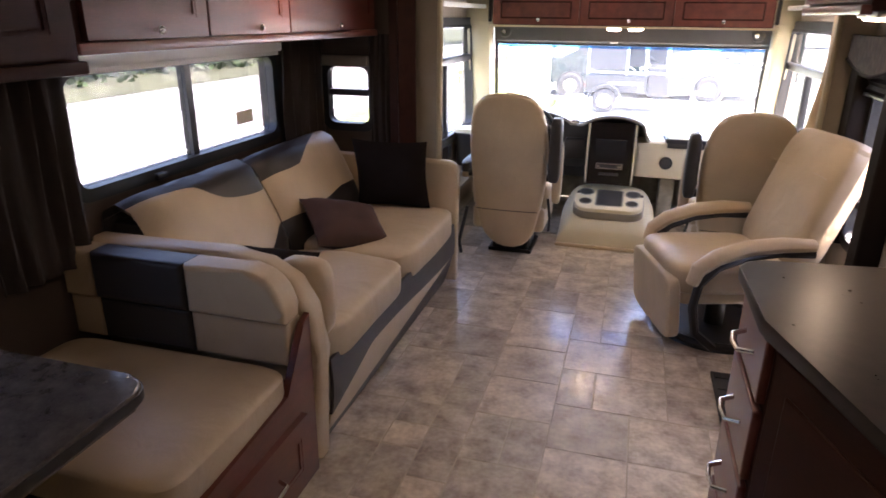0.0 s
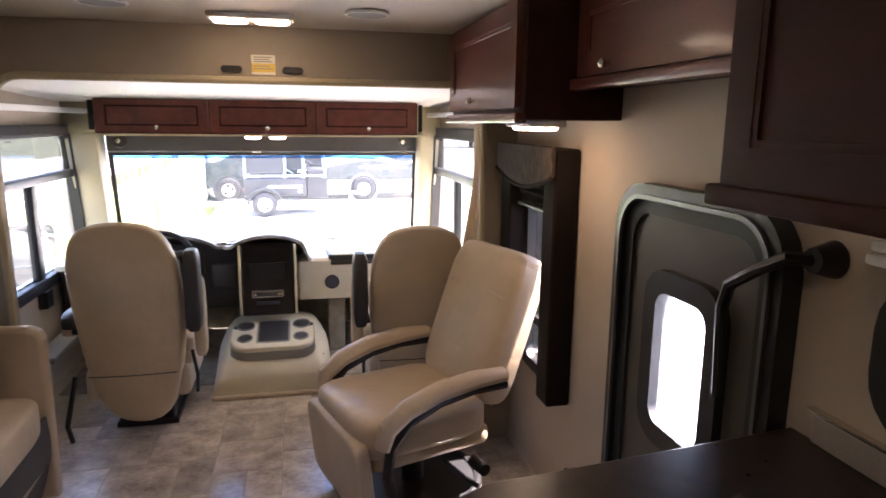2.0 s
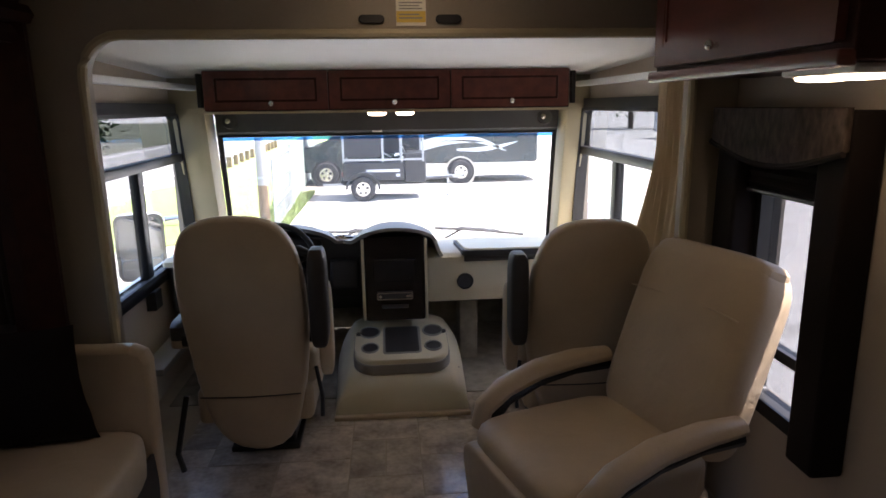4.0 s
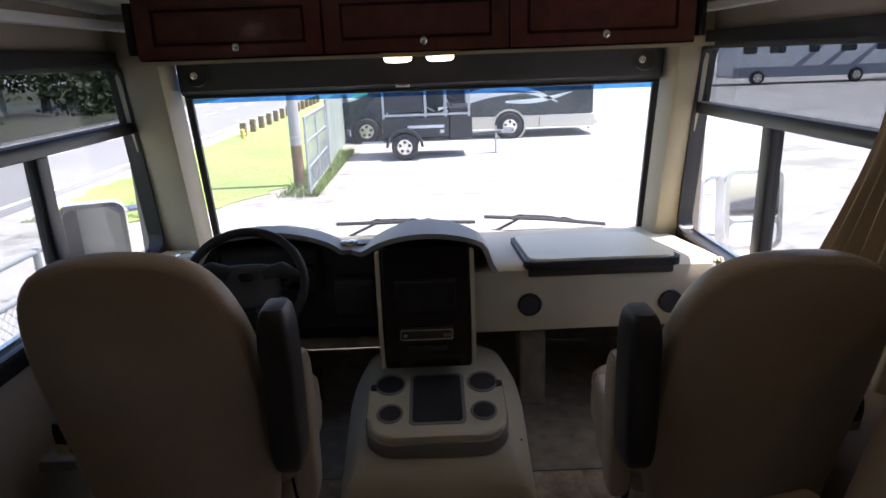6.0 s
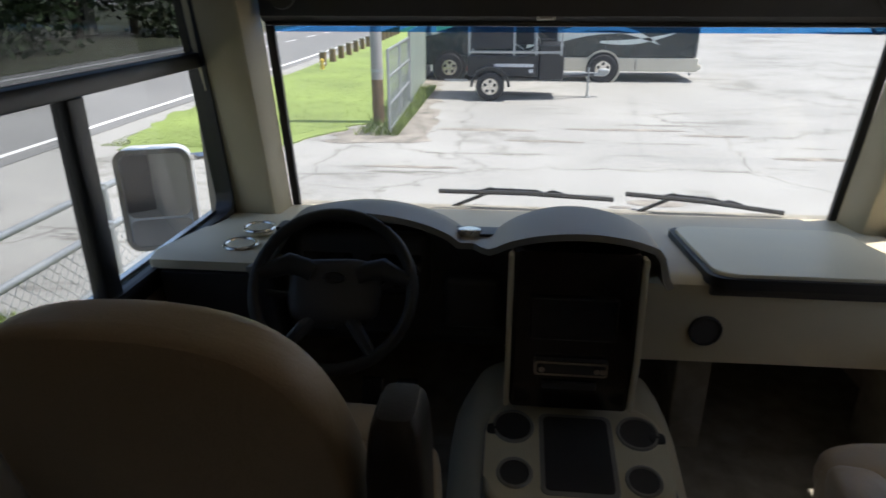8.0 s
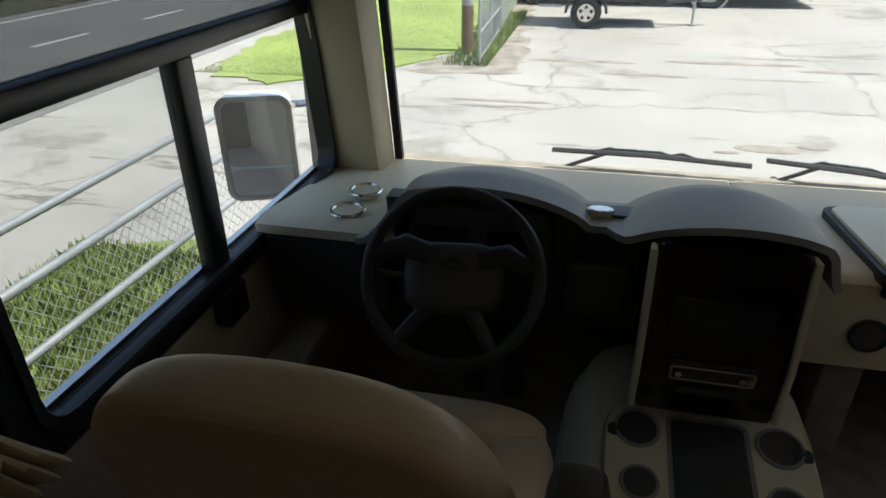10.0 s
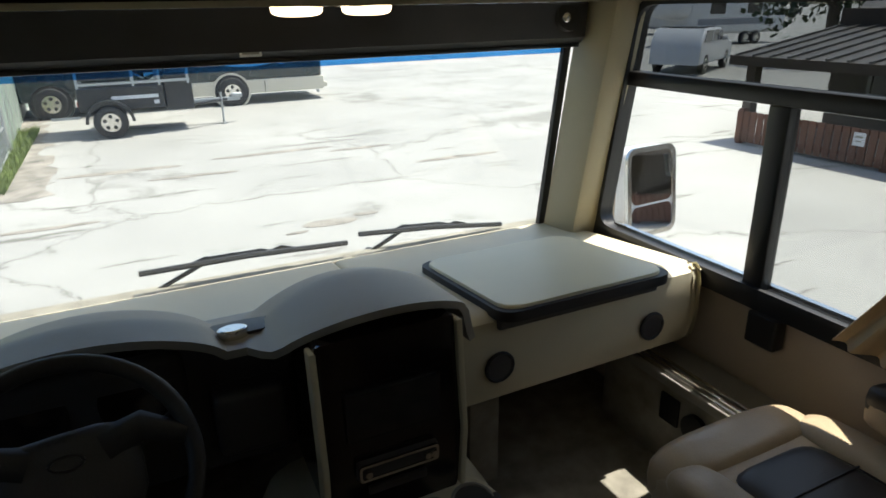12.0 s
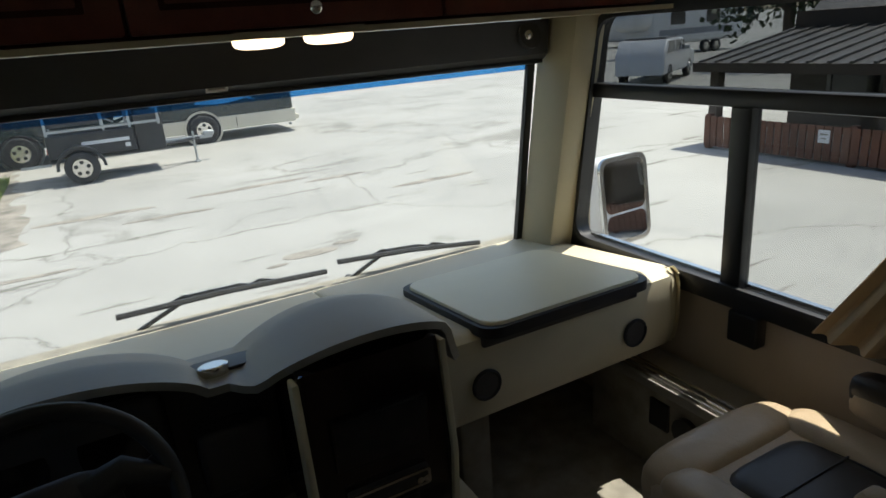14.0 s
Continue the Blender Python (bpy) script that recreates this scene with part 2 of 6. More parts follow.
def asphalt():
    m = surf("sun_bleached_asphalt", (0.30, 0.295, 0.275), 0.92, 0.16, 0.45, 55, 0.35, dist=0.006)
    n, l = m.node_tree.nodes, m.node_tree.links
    b = n["Principled BSDF"]
    old = b.inputs["Base Color"].links[0].from_socket
    tc = n.new("ShaderNodeTexCoord")
    warp = n.new("ShaderNodeTexNoise")
    warp.inputs["Scale"].default_value, warp.inputs["Detail"].default_value, warp.inputs["Roughness"].default_value = 0.9, 9, 0.7
    l.new(tc.outputs["Object"], warp.inputs[0])
    mixv = n.new("ShaderNodeMixRGB")
    mixv.inputs[0].default_value = 1.0
    mixv.blend_type = 'ADD'
    l.new(tc.outputs["Object"], mixv.inputs[1])
    l.new(warp.outputs["Color"], mixv.inputs[2])
    vor = n.new("ShaderNodeTexVoronoi")
    vor.feature = 'DISTANCE_TO_EDGE'
    vor.inputs["Scale"].default_value = 0.21
    l.new(mixv.outputs[0], vor.inputs[0])
    crack = n.new("ShaderNodeValToRGB")
    crack.color_ramp.elements[0].position, crack.color_ramp.elements[1].position = 0.0012, 0.0042
    crack.color_ramp.elements[0].color, crack.color_ramp.elements[1].color = (0.42, 0.41, 0.38, 1), (1, 1, 1, 1)
    l.new(vor.outputs[0], crack.inputs[0])
    patch = n.new("ShaderNodeTexNoise")
    patch.inputs["Scale"].default_value, patch.inputs["Detail"].default_value, patch.inputs["Roughness"].default_value = 0.30, 14, 0.74
    l.new(tc.outputs["Object"], patch.inputs[0])
    pr = n.new("ShaderNodeValToRGB")
    pr.color_ramp.elements[0].position, pr.color_ramp.elements[1].position = 0.385, 0.435
    pr.color_ramp.elements[0].color, pr.color_ramp.elements[1].color = (0.68, 0.67, 0.65, 1), (1, 1, 1, 1)
    l.new(patch.outputs[0], pr.inputs[0])
    mp2 = n.new("ShaderNodeMapping")
    mp2.inputs["Scale"].default_value = (0.30, 1.9, 1.0)
    mp2.inputs["Rotation"].default_value = (0, 0, 0.12)
    l.new(tc.outputs["Object"], mp2.inputs[0])
    worn = n.new("ShaderNodeTexNoise")
    worn.inputs["Scale"].default_value, worn.inputs["Detail"].default_value, worn.inputs["Roughness"].default_value = 1.0, 15, 0.80
    l.new(mp2.outputs[0], worn.inputs[0])
    wr = n.new("ShaderNodeValToRGB")
    wr.color_ramp.elements[0].position, wr.color_ramp.elements[1].position = 0.395, 0.425
    wr.color_ramp.elements[0].color, wr.color_ramp.elements[1].color = (0.50, 0.49, 0.46, 1), (1, 1, 1, 1)
    l.new(worn.outputs[0], wr.inputs[0])
    m3 = n.new("ShaderNodeMixRGB")
    m1, m2 = n.new("ShaderNodeMixRGB"), n.new("ShaderNodeMixRGB")
    for k in (m1, m2, m3):
        k.blend_type = 'MULTIPLY'
        k.inputs[0].default_value = 1
    l.new(old, m1.inputs[1])
    l.new(crack.outputs[0], m1.inputs[2])
    l.new(m1.outputs[0], m2.inputs[1])
    l.new(pr.outputs[0], m2.inputs[2])
    l.new(m2.outputs[0], m3.inputs[1])
    l.new(wr.outputs[0], m3.inputs[2])
    l.new(m3.outputs[0], b.inputs["Base Color"])
    return m


ASPHALT = asphalt()


# ---- building helpers ----
def root_of(ob):
    while ob.parent:
        ob = ob.parent
    return ob


def keep_flat(me):
    """Large flat faces keep their own normals beside narrow bevels."""
    sides, simple = {}, len(me.polygons) <= 110
    for p in me.polygons:
        for k in p.edge_keys:
            sides.setdefault(k, []).append((p.area, len(p.vertices)))
    for e in me.edges:
        a = sides[e.key]
        if len(a) == 2 and max(a)[0] > 14 * min(a)[0] and (simple or max(a)[1] > 4):
            e.use_edge_sharp = True


def part(name, bm, material, parent=None, label="", smooth=True):
    """Links a bmesh, in world places, as one mesh under a thing or a part."""
    me = bpy.data.meshes.new(name)
    if parent:
        bmesh.ops.translate(bm, verts=bm.verts, vec=-root_of(parent).location)
    bmesh.ops.recalc_face_normals(bm, faces=bm.faces)
    bm.to_mesh(me)
    bm.free()
    me.materials.append(material)
    if smooth:
        me.shade_smooth()
        me.set_sharp_from_angle(angle=radians(38))
        if len(me.polygons) < 700:
            keep_flat(me)
    ob = new(name, me)
    if parent:
        ob.parent = parent
    if label:
        ob["label"] = label
    return ob


def thing(name, at, label, category, group="", kind=""):
    ob = new(name)
    ob.location = at
    ob.empty_display_size = 0.1
    return tagged(ob, label, category, group, kind)


def setting(name, bm, material, label=""):
    return tagged(part(name, bm, material), label, "", "", "structure")


def box(x0, x1, y0, y1, z0, z1, bev=0.0, seg=2, bm=None):
    bm = bm or bmesh.new()
    r = bmesh.ops.create_cube(bm, size=1)
    for v in r["verts"]:
        v.co = Vector(((x0 + x1) / 2 + v.co.x * (x1 - x0), (y0 + y1) / 2 + v.co.y * (y1 - y0), (z0 + z1) / 2 + v.co.z * (z1 - z0)))
    if bev:
        es = list({e for v in r["verts"] for e in v.link_edges})
        bmesh.ops.bevel(bm, geom=es, offset=bev, segments=seg, affect='EDGES', profile=0.5)
    return bm


def prism(pts, axis, a, b, bev=0.0, seg=2, bm=None):
    """A polygon carried along an axis; pts are the other two axes in x, y, z order."""
    bm = bm or bmesh.new()
    def place(p, c):
        return {"x": (c, p[0], p[1]), "y": (p[0], c, p[1]), "z": (p[0], p[1], c)}[axis]
    lo, hi = [bm.verts.new(place(p, a)) for p in pts], [bm.verts.new(place(p, b)) for p in pts]
    k = len(pts)
    fs = [bm.faces.new(lo), bm.faces.new(hi[::-1])]
    fs += [bm.faces.new((lo[i], hi[i], hi[(i + 1) % k], lo[(i + 1) % k])) for i in range(k)]
    if bev:
        es = list({e for f in fs[:2] for e in f.edges})
        bmesh.ops.bevel(bm, geom=es, offset=bev, segments=seg, affect='EDGES', profile=0.5)
    return bm


def rounded(u0, u1, v0, v1, r, n=5):
    """A rectangle with round corners, as points."""
    out = []
    for cx, cy, a0 in ((u1 - r, v1 - r, 0), (u0 + r, v1 - r, 90), (u0 + r, v0 + r, 180), (u1 - r, v0 + r, 270)):
        out += [(cx + r * math.cos(radians(a0 + 90 * i / n)), cy + r * math.sin(radians(a0 + 90 * i / n))) for i in range(n + 1)]
    return out


def ring(outer, inner, axis, a, b, bm=None):
    """A frame between two outlines with equal counts of points."""
    bm = bm or bmesh.new()
    def place(p, c):
        return {"x": (c, p[0], p[1]), "y": (p[0], c, p[1]), "z": (p[0], p[1], c)}[axis]
    rows = [[bm.verts.new(place(p, c)) for p in pts] for pts, c in ((outer, a), (outer, b), (inner, b), (inner, a))]
    k = len(outer)
    for r in range(4):
        s, t = rows[r], rows[(r + 1) % 4]
        for i in range(k):
            bm.faces.new((s[i], s[(i + 1) % k], t[(i + 1) % k], t[i]))
    return bm


def rod(p0, p1, r0, r1=None, n=14, bm=None):
    bm = bm or bmesh.new()
    p0, p1 = Vector(p0), Vector(p1)
    d = p1 - p0
    m = Matrix.Translation((p0 + p1) / 2) @ d.to_track_quat('Z', 'Y').to_matrix().to_4x4()
    bmesh.ops.create_cone(bm, cap_ends=True, segments=n, radius1=r0, radius2=r0 if r1 is None else r1, depth=d.length, matrix=m)
    return bm


def tube(pts, r, n=8, closed=False, bm=None, flat=1.0):
    """A round bar along points; flat squeezes its height."""
    bm = bm or bmesh.new()
    pts = [Vector(p) for p in pts]
    k = len(pts)
    rows, prev = [], None
    for i, p in enumerate(pts):
        a = pts[(i - 1) % k] if closed or i else p
        b = pts[(i + 1) % k] if closed or i < k - 1 else p
        t = (b - a).normalized()
        up = Vector((0, 0, 1)) if abs(t.z) < 0.95 else Vector((0, 1, 0))
        s = t.cross(up).normalized()
        if prev is not None and s.dot(prev) < 0:
            s = -s
        prev = s
        u = s.cross(t).normalized()
        rr = r[i] if isinstance(r, (list, tuple)) else r
        rows.append([bm.verts.new(p + s * rr * math.cos(2 * math.pi * j / n) + u * rr * flat * math.sin(2 * math.pi * j / n)) for j in range(n)])
    for i in range(k if closed else k - 1):
        s, t = rows[i], rows[(i + 1) % k]
        for j in range(n):
            bm.faces.new((s[j], s[(j + 1) % n], t[(j + 1) % n], t[j]))
    if not closed:
        bm.faces.new(rows[0][::-1])
        bm.faces.new(rows[-1])
    return bm


def cushion(cx, cy, cz, sx, sy, sz, e=0.35, m=None, n=20, bm=None, sag=0.0):
    """A soft rounded block; e: 1 is a ball, small is boxy."""
    bm = bm or bmesh.new()
    def sp(w, p):
        return math.copysign(abs(w) ** p, w)
    rows = []
    for i in range(n // 2 + 1):
        v = -math.pi / 2 + math.pi * i / (n // 2)
        row = []
        for j in range(n):
            u = -math.pi + 2 * math.pi * j / n
            co = Vector((sx / 2 * sp(math.cos(v), e) * sp(math.cos(u), e), sy / 2 * sp(math.cos(v), e) * sp(math.sin(u), e), sz / 2 * sp(math.sin(v), e)))
            co.z += sag * noise.noise(Vector((co.x * 5 + cx, co.y * 5 + cy, cz)))
            co = (m @ co) if m else co
            row.append(bm.verts.new(co + Vector((cx, cy, cz))))
        rows.append(row)
    for i in range(n // 2):
        for j in range(n):
            bm.faces.new((rows[i][j], rows[i][(j + 1) % n], rows[i + 1][(j + 1) % n], rows[i + 1][j]))
    bmesh.ops.remove_doubles(bm, verts=bm.verts, dist=0.0005)
    return bm


def sheet(fn, nu, nv, thick=0.0, bm=None):
    """A surface from fn(u, v) in 0..1, given thickness along z-free normal when asked."""
    bm = bm or bmesh.new()
    g = [[bm.verts.new(fn(i / nu, j / nv)) for j in range(nv + 1)] for i in range(nu + 1)]
    for i in range(nu):
        for j in range(nv):
            bm.faces.new((g[i][j], g[i + 1][j], g[i + 1][j + 1], g[i][j + 1]))
    if thick:
        bmesh.ops.recalc_face_normals(bm, faces=bm.faces)
        bmesh.ops.solidify(bm, geom=bm.faces[:], thickness=thick)
    return bm


def holed(axis, c0, c1, u0, u1, v0, v1, holes):
    """A wall between c0 and c1 with rectangular openings (u0, u1, v0, v1) through it."""
    bm = bmesh.new()
    us = sorted({u0, u1, *[h[0] for h in holes], *[h[1] for h in holes]})
    vs = sorted({v0, v1, *[h[2] for h in holes], *[h[3] for h in holes]})
    for a, b in zip(us, us[1:]):
        for c, d in zip(vs, vs[1:]):
            if not any(h[0] <= a and b <= h[1] and h[2] <= c and d <= h[3] for h in holes):
                if axis == "x":
                    box(c0, c1, a, b, c, d, bm=bm)
                elif axis == "y":
                    box(a, b, c0, c1, c, d, bm=bm)
                else:
                    box(a, b, c, d, c0, c1, bm=bm)
    return bm


def no_shadow(ob):
    ob.visible_shadow = False
    return ob


# ---- the coach: floor, walls, ceilings ----
ZC, ZCAB = 1.95, 1.72
BACK = -6.6
setting("floor", box(-1.80, 1.26, BACK, 0.86, -0.10, -0.0012), GROUT, "pale grout bed under stone-look floor tiles")
CABWIN = (-0.86, 0.60, 0.63, 1.50)
setting("wall_right", holed("x", 1.20, 1.27, BACK, 0.80, 0, ZC, [CABWIN, (-1.92, -1.49, 0.52, 1.26), (-3.00, -2.44, 0.62, 1.36), (-4.38, -3.31, 1.06, 1.29)]), WALLVINYL, "beige vinyl side wall of the coach")
setting("wall_left", holed("x", -1.335, -1.265, -1.20, 0.80, 0, ZC, [CABWIN]), WALLVINYL, "beige vinyl cab side wall")
setting("wall_front", box(-1.335, 1.27, 0.82, 0.90, -0.1, 0.60), CARPET, "low front wall under the windscreen")
setting("wall_back", holed("y", BACK - 0.07, BACK, -1.80, 1.27, 0, ZC, []), WALLVINYL, "beige rear wall closing the coach")
setting("wall_slide", holed("x", -1.80, -1.73, BACK, -1.25, 0, 1.90, [(-3.24, -1.88, 0.94, 1.35), (-5.6, -4.0, 0.9, 1.35)]), SLIDEWALL, "brown slide-out wall with wide window")
setting("wall_slide_end", holed("y", -1.26, -1.20, -1.80, -1.27, 0, 1.90, [(-1.71, -1.42, 0.90, 1.26)]), SLIDEWALL, "dark end wall of the slide-out")
setting("ceiling", box(-1.27, 1.27, BACK, -1.20, ZC, ZC + 0.06), CEIL, "off-white padded vinyl ceiling")
setting("ceiling_slide", box(-1.80, -1.20, BACK, -1.20, 1.90, 1.949), CEIL, "slide-out ceiling panel")
setting("ceiling_cab", prism([(-1.204, 1.735), (0.62, 1.665), (0.62, 1.72), (-1.204, 1.79)], "x", -1.335, 1.27), WHITE_V, "bright white cab ceiling panel")
setting("roof", box(-1.30, 1.30, BACK, 0.75, ZC + 0.07, ZC + 0.12), RVWHITE, "white coach roof")


def cab_arch():
    """The bulkhead with the rounded opening to the cab."""
    x0, x1, zt, r = -0.985, 1.03, 1.73, 0.13
    path = [(x0, 0.0)] + [(x0 + r - r * math.cos(radians(a)), zt - r + r * math.sin(radians(a))) for a in range(0, 91, 15)]
    path += [(x1 - r + r * math.sin(radians(a)), zt - r + r * math.cos(radians(a))) for a in range(0, 91, 15)] + [(x1, 0.0)]
    pts = [(-1.264, 0.0), (-1.264, ZC - 0.001), (1.199, ZC - 0.001), (1.199, 0.0)] + path[::-1]
    setting("wall_bulkhead", prism(pts, "y", -1.27, -1.205), HEADER, "taupe bulkhead with rounded opening to the cab")
    edge = tube([(p[0], -1.275, p[1]) for p in path], 0.016, 8)
    setting("trim_arch", edge, CAB_TRIM, "cream edging round the cab opening")


cab_arch()
setting("trim_slide_post", prism([(-1.27, -1.30), (-1.12, -1.30), (-1.10, -1.36), (-1.20, -1.38), (-1.22, -1.34), (-1.27, -1.34)], "z", 0, 1.78, 0.006), CHERRY_D, "dark cherry post beside the slide-out")
for k, (dz, dx) in enumerate(((0.0, 0.0), (0.06, 0.03), (0.115, 0.0))):
    setting("trim_slide_header_%d" % (k + 1), prism([(-1.27 + dx, 1.70 + dz), (-1.13 + dx, 1.70 + dz), (-1.115 + dx, 1.725 + dz), (-1.13 + dx, 1.752 + dz), (-1.27 + dx, 1.752 + dz)], "y", BACK, -1.31, 0.004), CHERRY_D, "moulded dark cherry header over the slide-out")
setting("wall_slide_soffit", box(-1.29, -1.19, BACK, -1.28, 1.874, ZC - 0.002), CEIL, "ceiling edge over the slide-out")

# windscreen and its pillars
for s, nm in ((-1, "left"), (1, "right")):
    pil = prism([(0.42, 1.50), (0.62, 1.52), (0.80, 0.60), (0.60, 0.60)], "x", 1.06 if s > 0 else -1.264, 1.199 if s > 0 else -1.07, 0.02)
    setting("pillar_" + nm, pil, CAB_TRIM, "cream padded windscreen pillar")
    setting("pillar_cover_" + nm, prism([(0.42, 1.50), (0.62, 1.50), (0.62, 1.664), (0.42, 1.671)], "x", 1.02 if s > 0 else -1.264, 1.199 if s > 0 else -1.02), CAB_TRIM, "cream panel above the windscreen pillar")
    lip = prism([(0.655, 1.46), (0.675, 1.46), (0.825, 0.60), (0.800, 0.60)], "x", 1.045 if s > 0 else -1.075, 1.075 if s > 0 else -1.045)
    setting("windscreen_rubber_" + nm, lip, RUBBER, "black windscreen rubber")
# Overhang past the glass is assumed, added to keep sun off the dash top.
setting("front_cap", box(-1.335, 1.27, 0.60, 0.83, 1.475, ZCAB), RVWHITE, "white front cap with an added unseen overhang shading the dash")
ws = thing("windscreen", (0, 0.80, 0.60), "large clear curved windscreen with blue top band", "window", kind="structure")
no_shadow(part("pane", prism([(0.690, 1.33), (0.694, 1.33), (0.834, 0.60), (0.830, 0.60)], "x", -1.06, 1.06), VEILED, ws))
no_shadow(part("sun_band", prism([(0.664, 1.46), (0.668, 1.46), (0.7003, 1.300), (0.6963, 1.300)], "x", -1.06, 1.06), BLUEBAND, ws, "blue tinted band"))


def cab_window(s, nm, ym):
    y0, y1, z0, z1 = CABWIN
    w = thing("window_cab_" + nm, (s * 1.20, (y0 + y1) / 2, z0), "black framed cab side window with tinted upper pane", "window", kind="structure")
    xa, xb = sorted((s * 1.165, s * 1.225))
    def quad(i):
        c0, c1, c2, c3 = Vector((y0 + i, z0 + i)), Vector((y1 - i, z0 + i)), Vector((y1 - 0.13 - i, z1 - i)), Vector((y0 + i, z1 - i))
        out = []
        for p, q, a in ((c3, c0, c1), (c0, c1, c2), (c1, c2, c3), (c2, c3, c0)):
            d0, d1 = (p - q).normalized() * 0.07, (a - q).normalized() * 0.07
            for t in (0, .25, .5, .75, 1):
                out.append(tuple(q + d0 * (1 - t) ** 2 + d1 * t ** 2))
        return out
    part("window_frame", ring(quad(-0.03), quad(0.03), "x", xa, xb), BLACKM, w, "black metal frame")
    part("frame_bead", ring(quad(0.022), quad(0.040), "x", *sorted((s * 1.155, s * 1.17))), RUBBER, w)
    part("bar", box(*sorted((s * 1.17, s * 1.222)), y0 + 0.02, y1 - 0.08, 1.195, 1.245, 0.008), BLACKM, w, "black cross bar")
    part("mullion", box(*sorted((s * 1.172, s * 1.220)), ym - 0.035, ym + 0.035, z0 + 0.02, 1.20, 0.008), BLACKM, w, "black upright between sliding panes")
    no_shadow(part("pane", box(*sorted((s * 1.198, s * 1.202)), y0 + 0.03, ym - 0.035, z0 + 0.03, 1.195), SCREENED, w, "pane behind a grey insect screen"))
    no_shadow(part("pane", box(*sorted((s * 1.204, s * 1.208)), ym + 0.035, y1 - 0.03, z0 + 0.03, 1.195), GLASS, w))
    no_shadow(part("pane", prism([(y0 + 0.03, 1.245), (y1 - 0.12, 1.245), (y1 - 0.155, z1 - 0.03), (y0 + 0.03, z1 - 0.03)], "x", *sorted((s * 1.198, s * 1.202))), TINT, w, "tinted upper pane"))
    part("latch", box(*sorted((s * 1.15, s * 1.199)), -0.25, -0.15, 0.50, 0.60, 0.006), BLACKM, w, "black latch block")
    part("sill_bead", box(*sorted((s * 1.215, s * 1.235)), y0 + 0.05, y1 - 0.05, z0 + 0.028, z0 + 0.040), CHROME, w, "bright outer sill")
    if s < 0:
        w.location.x -= 0.065


cab_window(1, "right", -0.13)
cab_window(-1, "left", -0.20)


def coach_window(nm, axis, c, u0, u1, v0, v1, label, bars, sgn, mullions=(), glass=None, r=0.05):
    """A black framed sliding window in a wall; c: the inner face."""
    at = (c, (u0 + u1) / 2, v0) if axis == "x" else ((u0 + u1) / 2, c, v0)
    w = thing(nm, at, label, "window", kind="structure")
    a, b = sorted((c - sgn * 0.02, c + sgn * 0.05))
    part("window_frame", ring(rounded(u0 - 0.035, u1 + 0.035, v0 - 0.035, v1 + 0.035, r + 0.03), rounded(u0 + 0.012, u1 - 0.012, v0 + 0.012, v1 - 0.012, r), axis, a, b), BLACKM, w, "black metal frame")
    m0, m1 = sorted((c + sgn * 0.005, c + sgn * 0.045))
    for z in bars:
        part("bar", box(m0, m1, u0, u1, z - 0.018, z + 0.018) if axis == "x" else box(u0, u1, m0, m1, z - 0.018, z + 0.018), BLACKM, w)
    for u in mullions:
        part("mullion", box(m0, m1, u - 0.02, u + 0.02, v0, v1) if axis == "x" else box(u - 0.02, u + 0.02, m0, m1, v0, v1), BLACKM, w)
    g0, g1 = sorted((c + sgn * 0.02, c + sgn * 0.024))
    no_shadow(part("pane", prism(rounded(u0, u1, v0, v1, r), axis, g0, g1), glass or COACHGLASS, w))
    return w


wsofa = coach_window("window_sofa", "x", -1.73, -3.24, -1.88, 0.94, 1.35, "wide black framed sliding window above the sofa", (), -1, (-2.545,))
part("sticker", box(-1.747, -1.744, -2.20, -2.06, 1.03, 1.09), PAPER, wsofa, "small paper sticker on the pane")
part("latch", box(-1.73, -1.69, -2.86, -2.80, 0.905, 0.935, 0.006), BLACKM, wsofa)
coach_window("window_slide_end", "y", -1.26, -1.71, -1.42, 0.90, 1.26, "small two-part window in the slide-out end", (1.095,), 1)
coach_window("window_dinette", "x", -1.73, -5.6, -4.0, 0.90, 1.35, "window beside the dinette", (), -1, (-4.8,))
coach_window("window_galley", "x", 1.20, -4.38, -3.31, 1.06, 1.29, "black framed window over the counter", (), 1, (), None, 0.08)


